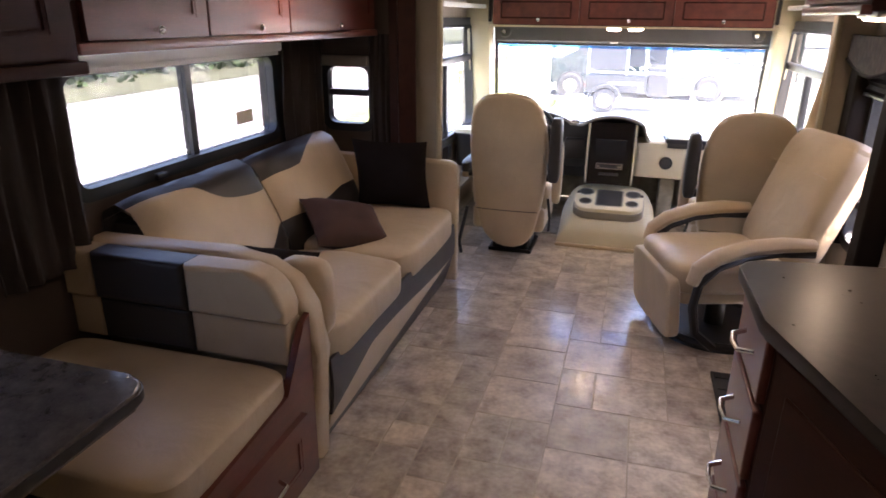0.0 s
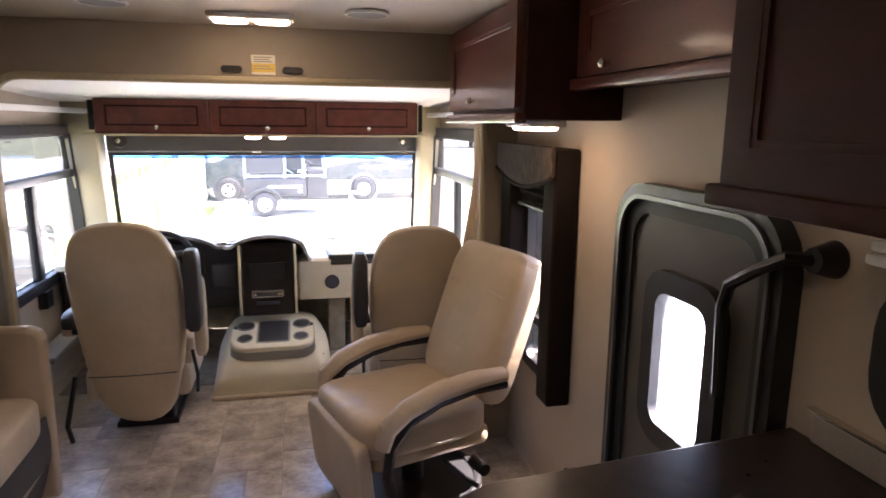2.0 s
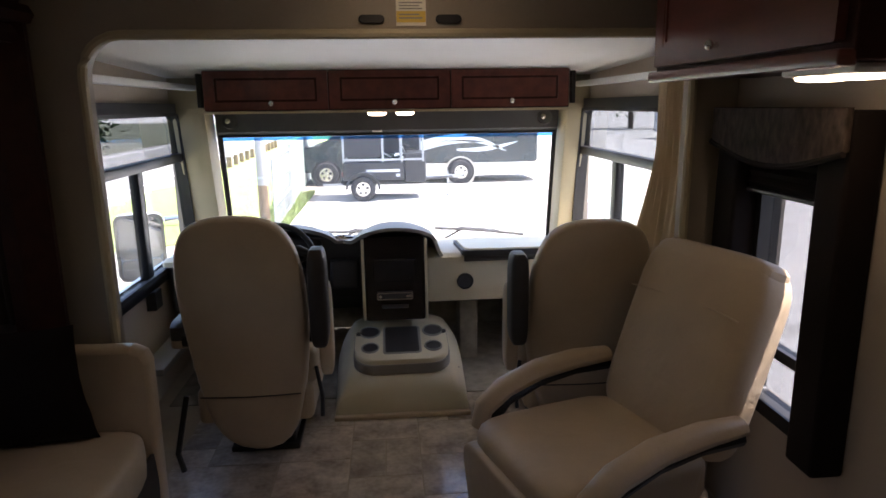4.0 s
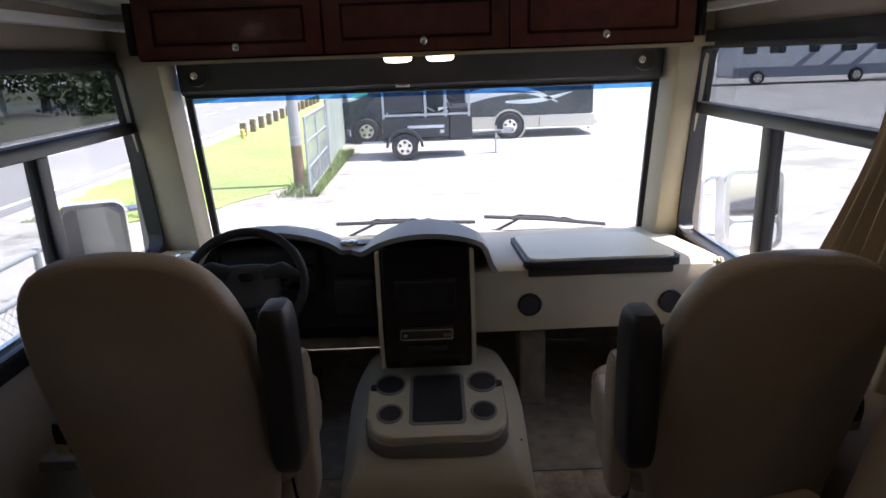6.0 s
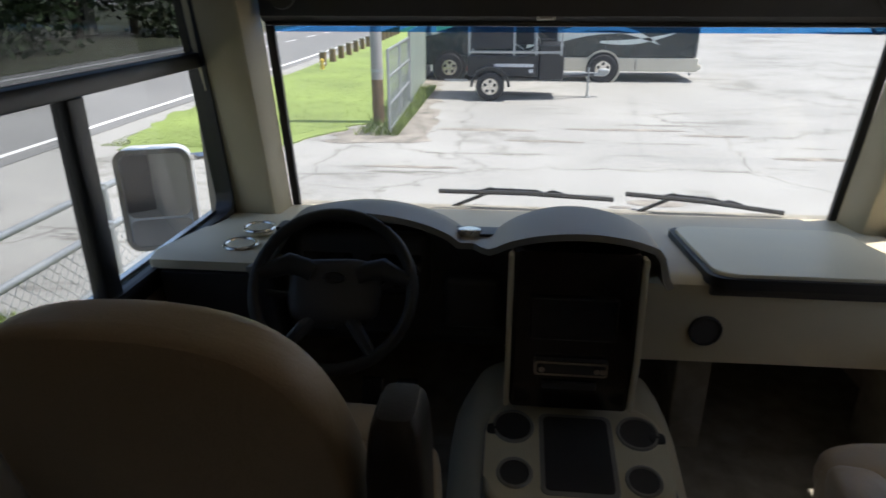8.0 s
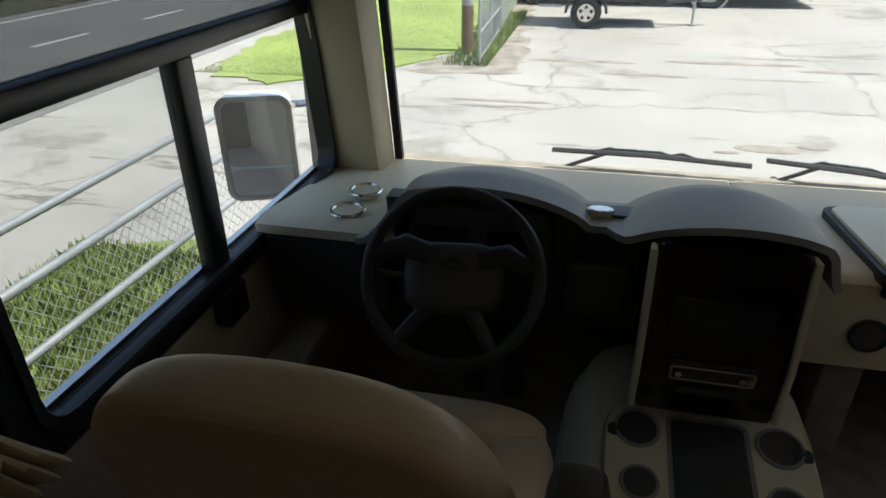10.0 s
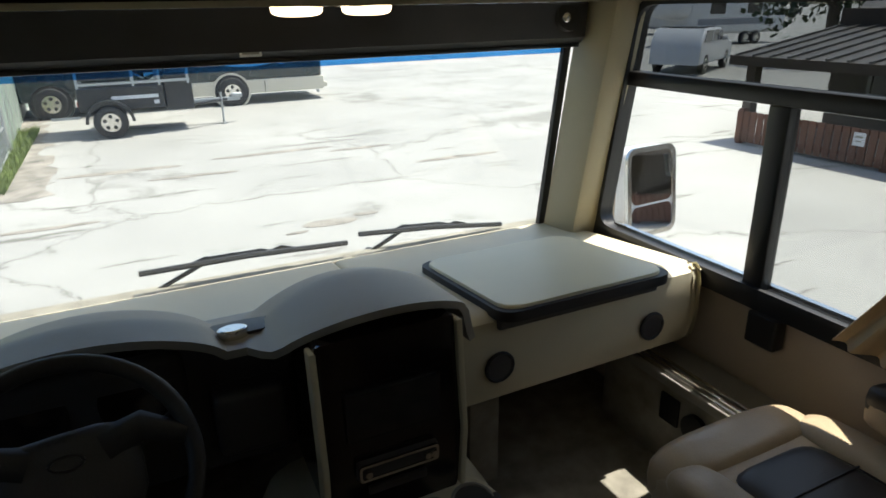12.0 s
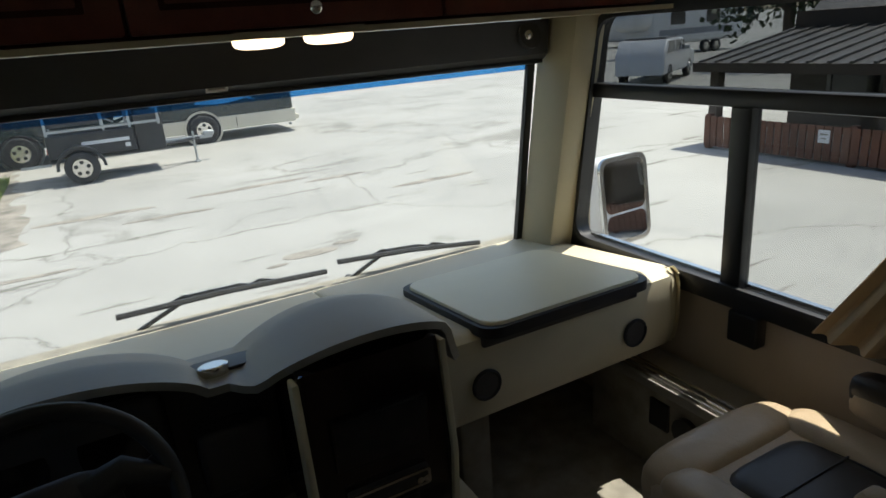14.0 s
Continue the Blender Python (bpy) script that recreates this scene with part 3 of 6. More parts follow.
def entry_door():
    d = thing("door_entry", (1.20, -2.70, 0.0), "grey moulded entry door with small frosted window", "door", kind="structure")
    y0, y1, zt = -3.08, -2.36, 1.40
    o, i = rounded(y0, y1, -0.30, zt, 0.14, 6), rounded(y0 + 0.045, y1 - 0.045, -0.255, zt - 0.045, 0.11, 6)
    i2 = rounded(y0 + 0.085, y1 - 0.085, -0.215, zt - 0.085, 0.09, 6)
    part("outer_frame", ring(o, i, "x", 1.150, 1.199), BLACKM, d, "dull black outer frame")
    part("seal", ring(rounded(y0 + 0.042, y1 - 0.042, -0.25, zt - 0.042, 0.112, 6), i2, "x", 1.165, 1.1985), RUBBER, d, "black rubber seal")
    part("bead", ring(rounded(y0 + 0.03, y1 - 0.03, -0.27, zt - 0.03, 0.12, 6), rounded(y0 + 0.042, y1 - 0.042, -0.258, zt - 0.042, 0.113, 6), "x", 1.142, 1.152), ALU, d, "metal bead")
    bm = holed("x", 1.176, 1.1975, y0 + 0.08, y1 - 0.08, 0, zt - 0.08, [(-2.86, -2.60, 0.72, 1.13)])
    part("door_skin", bm, DOORGREY, d, "grey-green moulded skin")
    part("window_gasket", ring(rounded(-2.905, -2.555, 0.675, 1.175, 0.09, 6), rounded(-2.845, -2.615, 0.735, 1.115, 0.05, 6), "x", 1.150, 1.20), RUBBER, d, "thick black gasket")
    no_shadow(part("pane", prism(rounded(-2.85, -2.61, 0.73, 1.12, 0.05), "x", 1.178, 1.182), FROST, d, "frosted pane"))
    part("hinge_strip", box(1.148, 1.19, y1 - 0.03, y1 - 0.005, 0.1, 1.15, 0.004), RUBBER, d)


entry_door()


# ---- the cab ----
def dash_z(y):
    return 0.615 + (0.80 - y) * 0.095


def dashboard():
    d = thing("dashboard", (0, 0.3, 0.0), "tan and grey motorhome dashboard below the windscreen", "dashboard")
    right = prism([(0.815, 0.610), (0.06, dash_z(0.06)), (0.03, 0.665), (0.025, 0.50), (0.05, 0.405), (0.30, 0.37), (0.815, 0.37)], "x", 0.165, 1.145, 0.022, 3)
    ends = [e for e in right.edges if all(v.co.x > 1.10 for v in e.verts) and max(v.co.y for v in e.verts) < 0.12]
    bmesh.ops.bevel(right, geom=ends, offset=0.03, segments=3, affect='EDGES', profile=0.5)
    part("glovebox_section", right, DASH_TAN, d, "tan passenger side of the dash")
    part("top_pad", prism([(0.815, 0.609), (0.10, dash_z(0.10) - 0.004), (0.10, 0.55), (0.815, 0.52)], "x", -1.255, 0.163, 0.01), DASH_TAN, d, "tan strip under the windscreen")
    part("left_end", prism([(0.60, dash_z(0.6) + 0.004), (0.03, 0.712), (-0.015, 0.697), (-0.012, 0.668), (0.60, 0.55)], "x", -1.25, -0.84, 0.018, 3), DASH_TAN, d, "tan end with two round vents")
    for y in (0.25, 0.09):
        part("vent_ring", tube([(-1.0 + 0.048 * math.cos(a), y + 0.048 * math.sin(a), 0.708 - 0.02 * y + 0.008) for a in [k * math.pi / 10 for k in range(20)]], 0.006, 6, True), CHROME, d, "chrome ring")
        part("vent_disc", rod((-1.0, y, 0.695), (-1.0, y, 0.716 - 0.02 * y), 0.044, n=20), DASH_TAN, d)

    def hood(u, v):
        x = -0.93 + 1.19 * u
        front = -0.05 - 0.13 * max(0, 1 - ((x - 0.0) / 0.27) ** 2) ** 0.6
        y = 0.44 + (front - 0.44) * v
        rise = (0.44 - y) * 0.33
        side = min(1, max(0, (x + 0.93) / 0.16)) * min(1, max(0, (0.26 - x) / 0.05))
        side = side * side * (3 - 2 * side)
        b = 0.098 * max(0, 1 - ((x + 0.60) / 0.285) ** 2) ** 0.75 + 0.092 * max(0, 1 - (x / 0.225) ** 2) ** 0.75
        k = min(1, max(0, (v - 0.04) / 0.36))
        k = k * k * (3 - 2 * k)
        k *= 1 - 0.22 * max(0, (v - 0.5) / 0.5)
        return (x, y, dash_z(y) + 0.003 + side * (min(rise, 0.125) * 0.80 + b * k))

    part("instrument_hood", sheet(hood, 60, 18, 0.018), DASH_GREY, d, "grey double-arched instrument hood")
    part("lower_panel", prism([(0.02, 0.80), (0.06, 0.45), (0.20, 0.34), (0.30, 0.34), (0.30, 0.70), (0.08, 0.80)], "x", -0.86, -0.17, 0.01), DASH_DARK, d, "black driver side panel")
    part("lower_panel", prism([(-0.02, 0.66), (0.02, 0.40), (0.30, 0.36), (0.30, 0.66)], "x", -1.22, -0.865, 0.012), DASH_DARK, d)
    cl = part("gauge_panel", box(-0.80, -0.40, 0.0, 0.05, 0.60, 0.80, 0.03, 3), DASH_DARK, d, "black instrument cluster")
    for x in (-0.70, -0.50):
        part("dial", rod((x, 0.002, 0.71), (x, -0.006, 0.712), 0.075, n=24), GLOSS_DARK, cl)
    st = part("centre_console_panel", prism([(-0.185, 0.835), (-0.205, 0.55), (-0.195, 0.385), (-0.10, 0.375), (0.10, 0.40), (0.10, 0.83)], "x", -0.165, 0.150, 0.012, 3), GLOSS_DARK, d, "glossy dark centre stack")
    for x in (-0.180, 0.150):
        part("stack_trim", prism([(-0.195, 0.825), (-0.215, 0.55), (-0.203, 0.388), (-0.16, 0.386), (-0.17, 0.55), (-0.15, 0.82)], "x", x, x + 0.014, 0.005), DASH_TAN, d, "slim tan edge trim")
    rad = part("radio", box(-0.105, 0.085, -0.222, -0.19, 0.505, 0.548, 0.004), DASH_DARK, d, "slim car radio")
    part("faceplate", ring(rounded(-0.104, 0.084, 0.506, 0.547, 0.008), rounded(-0.098, 0.078, 0.512, 0.541, 0.006), "y", -0.2265, -0.219), CHROME, rad, "bright radio surround")
    for x in (-0.085, 0.055, 0.070):
        part("knob", rod((x, -0.222, 0.527), (x, -0.234, 0.527), 0.008, n=12), CHROME, rad)
    part("screen", box(-0.12, 0.10, -0.209, -0.195, 0.60, 0.72, 0.004), VGLASS, d, "dark monitor")
    part("slot", box(-0.08, 0.06, -0.212, -0.20, 0.455, 0.475, 0.003), DASH_DARK, d)
    for x, z in ((0.39, 0.527), (0.942, 0.518)):
        v = part("round_vent", rod((x, 0.05, z), (x, 0.016, z), 0.042, n=24), DASH_DARK, d, "black round vent")
        part("vent_rim", tube([(x + 0.042 * math.cos(a), 0.018, z + 0.042 * math.sin(a)) for a in [k * math.pi / 12 for k in range(24)]], 0.006, 6, True), RUBBER, v)
    def lid_pts(g):
        return rounded(0.382 - g, 0.952 + g, -0.022 - g, 0.515 + g, 0.055, 6)
    def tilt(bm):
        for v in bm.verts:
            v.co.z += dash_z(v.co.y)
        return bm
    part("lid_gasket", tilt(ring(lid_pts(0.012), lid_pts(-0.004), "z", -0.01, 0.020)), RUBBER, d, "black gasket round the lid")
    part("lid", tilt(prism(lid_pts(-0.005), "z", 0.0, 0.030, 0.006, 3)), LID, d, "pale grey flip-up work surface")
    # Solid black strip that paints the shade below the lid's overhanging front edge.
    part("lid_underside_shade", box(0.385, 0.945, 0.014, 0.05, 0.640, 0.684, 0.006), DASH_DARK, d, "dark strip standing for the shade under the lid")
    part("sensor", tilt(prism([(-0.292 + 0.034 * math.cos(a), 0.03 + 0.028 * math.sin(a)) for a in [k * math.pi / 10 for k in range(20)]], "z", 0.085, 0.124, 0.006)), CHROME, d, "oval silver sensor")
    part("knee_bracket", box(0.37, 0.48, 0.16, 0.34, 0.0, 0.38, 0.012), CARPET, d)
    part("switch", box(-0.33, -0.24, 0.018, 0.04, 0.62, 0.64, 0.003), CHROME, d)
    part("pod", box(-0.36, -0.20, -0.03, 0.05, 0.52, 0.68, 0.02, 3), DASH_DARK, d)
    for x in (-0.62, -0.50):
        part("pedal", prism([(0.10, 0.10), (0.14, 0.22), (0.155, 0.22), (0.12, 0.09)], "x", x - 0.035, x + 0.035, 0.004), RUBBER, d)


dashboard()


def steering_wheel():
    c = Vector((-0.605, -0.29, 0.757))
    w = thing("steering_wheel", c, "black four-spoke steering wheel", "steering wheel")
    ax = Vector((0.10, -0.80, 0.60)).normalized()
    s = Vector((1, 0, 0)) - ax * ax.x
    s.normalize()
    u = ax.cross(s) * -1
    if u.z < 0:
        u = -u
    P = lambda a, b, k=0: c + s * a + u * b + ax * k
    part("rim", tube([P(0.194 * math.cos(t), 0.194 * math.sin(t)) for t in [k * math.pi / 24 for k in range(48)]], 0.0155, 10, True), RUBBER, w, "black grained rim")
    part("hub", cushion(*(c - ax * 0.03), 0.23, 0.07, 0.165, 0.55, ax.to_track_quat('-Y', 'Z').to_matrix()), DASH_DARK, w, "padded airbag hub")
    for a in (9, 171):
        t = radians(a)
        part("spoke", tube([P(0.06 * math.cos(t), 0.04, -0.025), P(0.12 * math.cos(t), 0.062, -0.015), P(0.188 * math.cos(t), 0.188 * math.sin(t))], [0.036, 0.028, 0.017], 10), RUBBER, w)
    for a in (235, 305):
        t = radians(a)
        part("spoke", tube([P(0.07 * math.cos(t), 0.07 * math.sin(t), -0.025), P(0.188 * math.cos(t), 0.188 * math.sin(t))], [0.020, 0.014], 8), RUBBER, w)
    part("column", tube([c - ax * 0.04, c - ax * 0.32], [0.055, 0.065], 14), DASH_DARK, w, "black steering column")
    part("stalk", tube([c - ax * 0.12 + s * 0.05, c - ax * 0.10 + s * 0.20 + u * 0.09], [0.007, 0.010], 8), BLACKM, w)
    part("stalk", tube([c - ax * 0.12 - s * 0.05, c - ax * 0.10 - s * 0.19], [0.007, 0.010], 8), BLACKM, w)
    part("emblem", tube([P(0.025 * math.cos(t), 0.012 * math.sin(t) + 0.03, 0.006) for t in [k * math.pi / 8 for k in range(16)]], 0.003, 6, True), BLACKM, w)


steering_wheel()


def engine_cover():
    e = thing("engine_cover", (0, -0.2, 0), "tan moulded engine cover between the cab seats", "engine cover")
    bm = bmesh.new()
    rows = []
    for y, w0, w1, z in ((-0.540, 0.335, 0.315, 0.030), (-0.525, 0.335, 0.285, 0.130), (-0.470, 0.335, 0.265, 0.195), (-0.40, 0.340, 0.26, 0.222), (-0.12, 0.350, 0.265, 0.275), (0.30, 0.38, 0.28, 0.33)):
        prof = [(-w0, 0.0), (-w0 + 0.01, z * 0.5), (-w1 - 0.01, z - 0.03), (-w1 + 0.025, z), (w1 - 0.025, z), (w1 + 0.01, z - 0.03), (w0 - 0.01, z * 0.5), (w0, 0.0)]
        rows.append([bm.verts.new((x + 0.01, y, zz)) for x, zz in prof])
    for a, b in zip(rows, rows[1:]):
        for i in range(7):
            bm.faces.new((a[i], a[i + 1], b[i + 1], b[i]))
    bm.faces.new(rows[0])
    bm.faces.new(rows[-1][::-1])
    shell = part("cover_shell", bm, DASH_TAN, e, "tan vinyl covered shell")
    soft = shell.modifiers.new("round", "SUBSURF")
    soft.levels = soft.render_levels = 2
    shell.data.shade_smooth()
    part("base_trim", box(-0.325, 0.345, -0.565, -0.535, 0.0, 0.022, 0.006), LEATHER, e)
    def slope(bm):
        for v in bm.verts:
            v.co.z += 0.262 + (v.co.y + 0.44) * 0.2
        return bm

    def plate(g, z0, z1, bev, x0=-0.225, x1=0.255, y0=-0.465, y1=-0.105, r=0.10):
        return slope(prism(rounded(x0 - g, x1 + g, y0 - g, y1 + g, r, 7), "z", z0, z1, bev, 3))
    tray = part("console_tray", plate(0, -0.06, 0.012, 0.012), DASH_TAN, e, "tan cup holder console with rounded corners")
    part("tray_seam", plate(0.006, -0.062, -0.012, 0.004), DASH_GREY, tray)
    part("mat", plate(0, 0.010, 0.0165, 0.002, -0.068, 0.104, -0.400, -0.165, 0.014), DASH_DARK, tray, "dark rubber tray")
    part("mat_rim", plate(0, 0.008, 0.0145, 0.002, -0.080, 0.116, -0.412, -0.153, 0.02), DASH_GREY, tray)
    for x, y, r in ((-0.150, -0.205, 0.052), (0.184, -0.205, 0.052), (-0.146, -0.355, 0.042), (0.178, -0.355, 0.042)):
        ring_pts = [(x + r * math.cos(a), y + r * math.sin(a)) for a in [k * math.pi / 14 for k in range(28)]]
        cup = part("cup_holder", slope(prism(ring_pts, "z", 0.0, 0.0155)), DASH_DARK, tray, "round black cup holder")
        part("cup_rim", slope(tube([(px, py, 0.0145) for px, py in ring_pts], 0.005, 6, True)), DASH_GREY, cup)
        if r > 0.05:
            part("cup_tab", slope(cushion(x + (0.05 if x > 0 else -0.05), y - 0.012, 0.013, 0.045, 0.035, 0.012, 0.6, None, 12)), DASH_DARK, cup)
    part("latch", prism([(-0.36, 0.12), (-0.33, 0.12), (-0.34, 0.165)], "x", 0.298, 0.312), BLACKM, e)


engine_cover()


def cab_seat(cx, label, side):
    """side: +1 when the aisle lies towards +x."""
    t = thing("captain_chair", (cx, -0.7, 0), label, "seat", "cab seats")
    pts = [(-0.15, 0.08), (0.14, 0.05), (0.205, 0.26), (0.243, 0.55), (0.250, 0.80), (0.232, 0.95), (0.190, 1.055), (0.10, 1.105), (-0.10, 1.105), (-0.190, 1.055), (-0.232, 0.95), (-0.250, 0.80), (-0.243, 0.55), (-0.215, 0.32)]
    bm = bmesh.new()
    rows = []
    for k, (dy, s) in enumerate(((0.0, 0.86), (0.012, 0.955), (0.04, 1.0), (0.10, 1.0), (0.135, 0.96), (0.15, 0.86))):
        row = []
        for x, z in pts:
            zz = 0.6 + (z - 0.6) * (s if s == 1 else 0.5 + s / 2)
            lean = -0.27 * max(0.0, zz - 0.45)
            thin = 1 - 0.4 * max(0, min(1, (zz - 0.5) / 0.55))
            bow = -0.025 * math.cos(x / 0.25 * 1.4) if k < 3 else 0.0
            row.append(bm.verts.new((cx + x * s, -0.985 + dy * thin + lean + bow + 0.03, zz + 0.012)))
        rows.append(row)
    n = len(pts)
    for a, b in zip(rows, rows[1:]):
        for i in range(n):
            bm.faces.new((a[i], a[(i + 1) % n], b[(i + 1) % n], b[i]))
    bm.faces.new(rows[0][::-1])
    bm.faces.new(rows[-1])
    back = part("backrest", bm, LEATHER, t, "tall tan leather backrest with stitched back")
    sub = back.modifiers.new("round", "SUBSURF")
    sub.levels = sub.render_levels = 2
    back.data.shade_smooth()
    part("seam", tube([(cx - 0.20 + 0.4 * k / 10, -0.987 - 0.025 * math.cos((k - 5) / 5 * 1.1), 0.36) for k in range(11)], 0.003, 5), LEATHER_D, back)
    seat = part("seat_cushion", cushion(cx, -0.65, 0.41, 0.53, 0.50, 0.17, 0.34, None, 28), LEATHER, t, "tan leather seat cushion")
    for b in (-1, 1):
        part("bolster", cushion(cx + b * 0.205, -0.68, 0.462, 0.13, 0.43, 0.12, 0.50, None, 22), LEATHER, seat, "raised tan side bolster")
        part("piping", tube([(cx + b * 0.142, -0.87 + 0.039 * k, 0.500 - 0.0011 * (k - 4) ** 2) for k in range(10)], 0.004, 6), LEATHER_D, seat)
    part("front_roll", cushion(cx, -0.455, 0.440, 0.50, 0.15, 0.155, 0.55, None, 24), LEATHER, seat, "rounded tan front roll")
    part("seat_insert", cushion(cx, -0.72, 0.468, 0.29, 0.36, 0.085, 0.34, None, 22), LEATHER_D, seat, "charcoal seat insert")
    part("insert_seam", tube([(cx - 0.135 + 0.03 * k, -0.665, 0.5115) for k in range(10)], 0.003, 5), LEATHER_D, seat)
    part("seat_skirt", box(cx - 0.24, cx + 0.24, -0.93, -0.44, 0.20, 0.36, 0.03, 3), LEATHER, t)
    part("pedestal", box(cx - 0.13, cx + 0.13, -0.78, -0.50, 0.0, 0.20, 0.02), BLACKM, t, "black steel pedestal")
    part("slide_rail", box(cx - 0.15, cx + 0.15, -0.80, -0.45, 0.0, 0.025, 0.004), BLACKM, t)
    for s in (1, -1):
        x = cx + s * 0.298
        if s == side:
            arm = part("armrest", cushion(x, -1.03, 0.775, 0.075, 0.13, 0.40, 0.42), LEATHER_D, t, "charcoal armrest folded upright")
            part("arm_side", cushion(x + s * 0.012, -0.945, 0.62, 0.06, 0.09, 0.40, 0.42), LEATHER, arm)
        else:
            arm = part("armrest", cushion(x, -0.74, 0.60, 0.075, 0.34, 0.09, 0.42), LEATHER_D, t, "charcoal armrest lowered beside the seat")
            part("arm_side", cushion(x, -0.74, 0.565, 0.08, 0.33, 0.08, 0.42), LEATHER, arm)
        part("arm_pivot", rod((cx + s * 0.225, -0.90, 0.57), (cx + s * 0.275, -0.90, 0.57), 0.025), BLACKM, t)
    part("recline_lever", tube([(cx + side * 0.25, -0.86, 0.42), (cx + side * 0.275, -0.90, 0.30), (cx + side * 0.275, -0.93, 0.22)], 0.009, 8), BLACKM, t)
    part("belt_anchor", tube([(cx - side * 0.27, -0.95, 0.35), (cx - side * 0.31, -1.0, 0.12), (cx - side * 0.30, -0.98, 0.03)], 0.012, 8), BLACKM, t)
    return t


cab_seat(-0.61, "tan leather driver seat on a black pedestal behind the wheel", 1)
passenger = cab_seat(0.775, "tan leather passenger seat facing the dash", -1)
passenger.scale.z = 0.955


def overhead():
    c = thing("overhead_cabinet", (0, 0.2, 1.45), "cherry wood overhead cabinet with three flap doors", "cabinet")
    part("body", box(-0.955, 0.955, 0.0, 0.42, 1.47, 1.670, 0.004), CHERRY_D, c)
    for k in range(3):
        x0, x1 = -0.95 + k * 0.634, -0.95 + (k + 1) * 0.634 - 0.008
        dr = part("door", ring(rounded(x0, x1, 1.475, 1.672, 0.006, 2), rounded(x0 + 0.055, x1 - 0.055, 1.515, 1.635, 0.004, 2), "y", -0.022, 0.0), CHERRY, c, "cherry flap door")
        part("panel", box(x0 + 0.05, x1 - 0.05, -0.012, 0.002, 1.51, 1.64, 0.006), CHERRY, dr)
        part("panel_bead", ring(rounded(x0 + 0.055, x1 - 0.055, 1.515, 1.635, 0.004, 2), rounded(x0 + 0.066, x1 - 0.066, 1.526, 1.624, 0.004, 2), "y", -0.018, -0.010), CHERRY_D, dr)
        xm = (-0.612, 0.02, 0.638)[k]
        kn = rod((xm, -0.022, 1.507), (xm, -0.034, 1.507), 0.007)
        part("knob", cushion(xm, -0.042, 1.507, 0.028, 0.020, 0.028, 1.0, None, 14, kn), CHROME, dr, "round nickel knob")
    part("underside", prism([(-0.015, 1.468), (0.42, 1.468), (0.59, 1.485), (0.59, 1.475), (0.42, 1.458), (-0.015, 1.456)], "x", -1.02, 1.02), CAB_TRIM, c, "cream underside panel")
    for s in (-1, 1):
        part("hinge_end", box(s * 0.975 - 0.012, s * 0.975 + 0.012, -0.01, 0.03, 1.49, 1.66, 0.004), BLACKM, c)
    c.location.z += 0.014
    l = thing("cab_map_light", (0, 0.12, 1.43), "twin cream map light, lit, under the overhead cabinet", "lamp")
    part("housing", prism([(-0.15, 1.4555), (0.15, 1.4555), (0.12, 1.438), (0.03, 1.434), (0.0, 1.444), (-0.03, 1.434), (-0.12, 1.438)], "y", 0.0, 0.13, 0.008), CLEARPL, l, "cream moulded housing")
    for x in (-0.075, 0.075):
        part("lens", cushion(x, 0.065, 1.434, 0.100, 0.095, 0.036, 0.6), LAMP_ON, l, "lit oval lens")
    l.location.z += 0.034
    sh = thing("roller_blind", (0, 0.62, 1.3), "black roller shade cassette above the windscreen", "shade")
    part("cassette", prism([(0.555, 1.472), (0.565, 1.358), (0.59, 1.338), (0.63, 1.338), (0.63, 1.472)], "x", -1.05, 1.05, 0.006), DASH_DARK, sh, "black cassette")
    part("hem_bar", box(-1.04, 1.04, 0.585, 0.61, 1.325, 1.339, 0.004), BLACKM, sh)
    tab = part("label_tab", box(-0.115, -0.055, 0.566, 0.576, 1.345, 1.365, 0.002), WHITEPL, sh, "small grey label")
    part("label_bar", box(-0.108, -0.062, 0.564, 0.5665, 1.352, 1.358), DASH_GREY, tab)
    for s in (-1, 1):
        f = thing("ceiling_speaker", (s * 0.93, 0.53, 1.40), "small round speaker with bright centre on the shade cassette", "speaker", "shade speakers")
        part("grille", rod((s * 0.96, 0.562, 1.42), (s * 0.96, 0.545, 1.425), 0.045, n=20), DASH_DARK, f)
        part("dome", cushion(s * 0.96 - 0.012, 0.540, 1.424, 0.034, 0.018, 0.034, 1.0, None, 14), CHROME, f, "bright round dome")


overhead()


def pleats(nm, pts, z0, z1, mat, label, depth=0.028, n=9, gather=None, cat="curtain"):
    """A hanging curtain along pts, pulled together at height gather."""
    t = thing(nm, (*pts[0][:2], z0), label, cat)
    a, b = Vector((*pts[0], 0)), Vector((*pts[1], 0))
    d = b - a
    side = Vector((-d.y, d.x, 0)).normalized()
    def fn(u, v):
        w = 1.0
        if gather is not None:
            w = 0.46 + 0.54 * max(0, 1 - v / gather) ** 1.2 + 0.10 * v
        p = a + d * (0.5 + (u - 0.5) * w) if gather is None else a + d * (u * w)
        off = depth * (0.6 + 0.4 * math.sin(3 * v + u * 9)) * math.sin(u * n * 2 * math.pi + 0.7 * math.sin(v * 5))
        return (p.x + side.x * off, p.y + side.y * off, z0 + (z1 - z0) * v)
    part("cloth", sheet(fn, n * 8, 14, 0.004), mat, t)
    return t


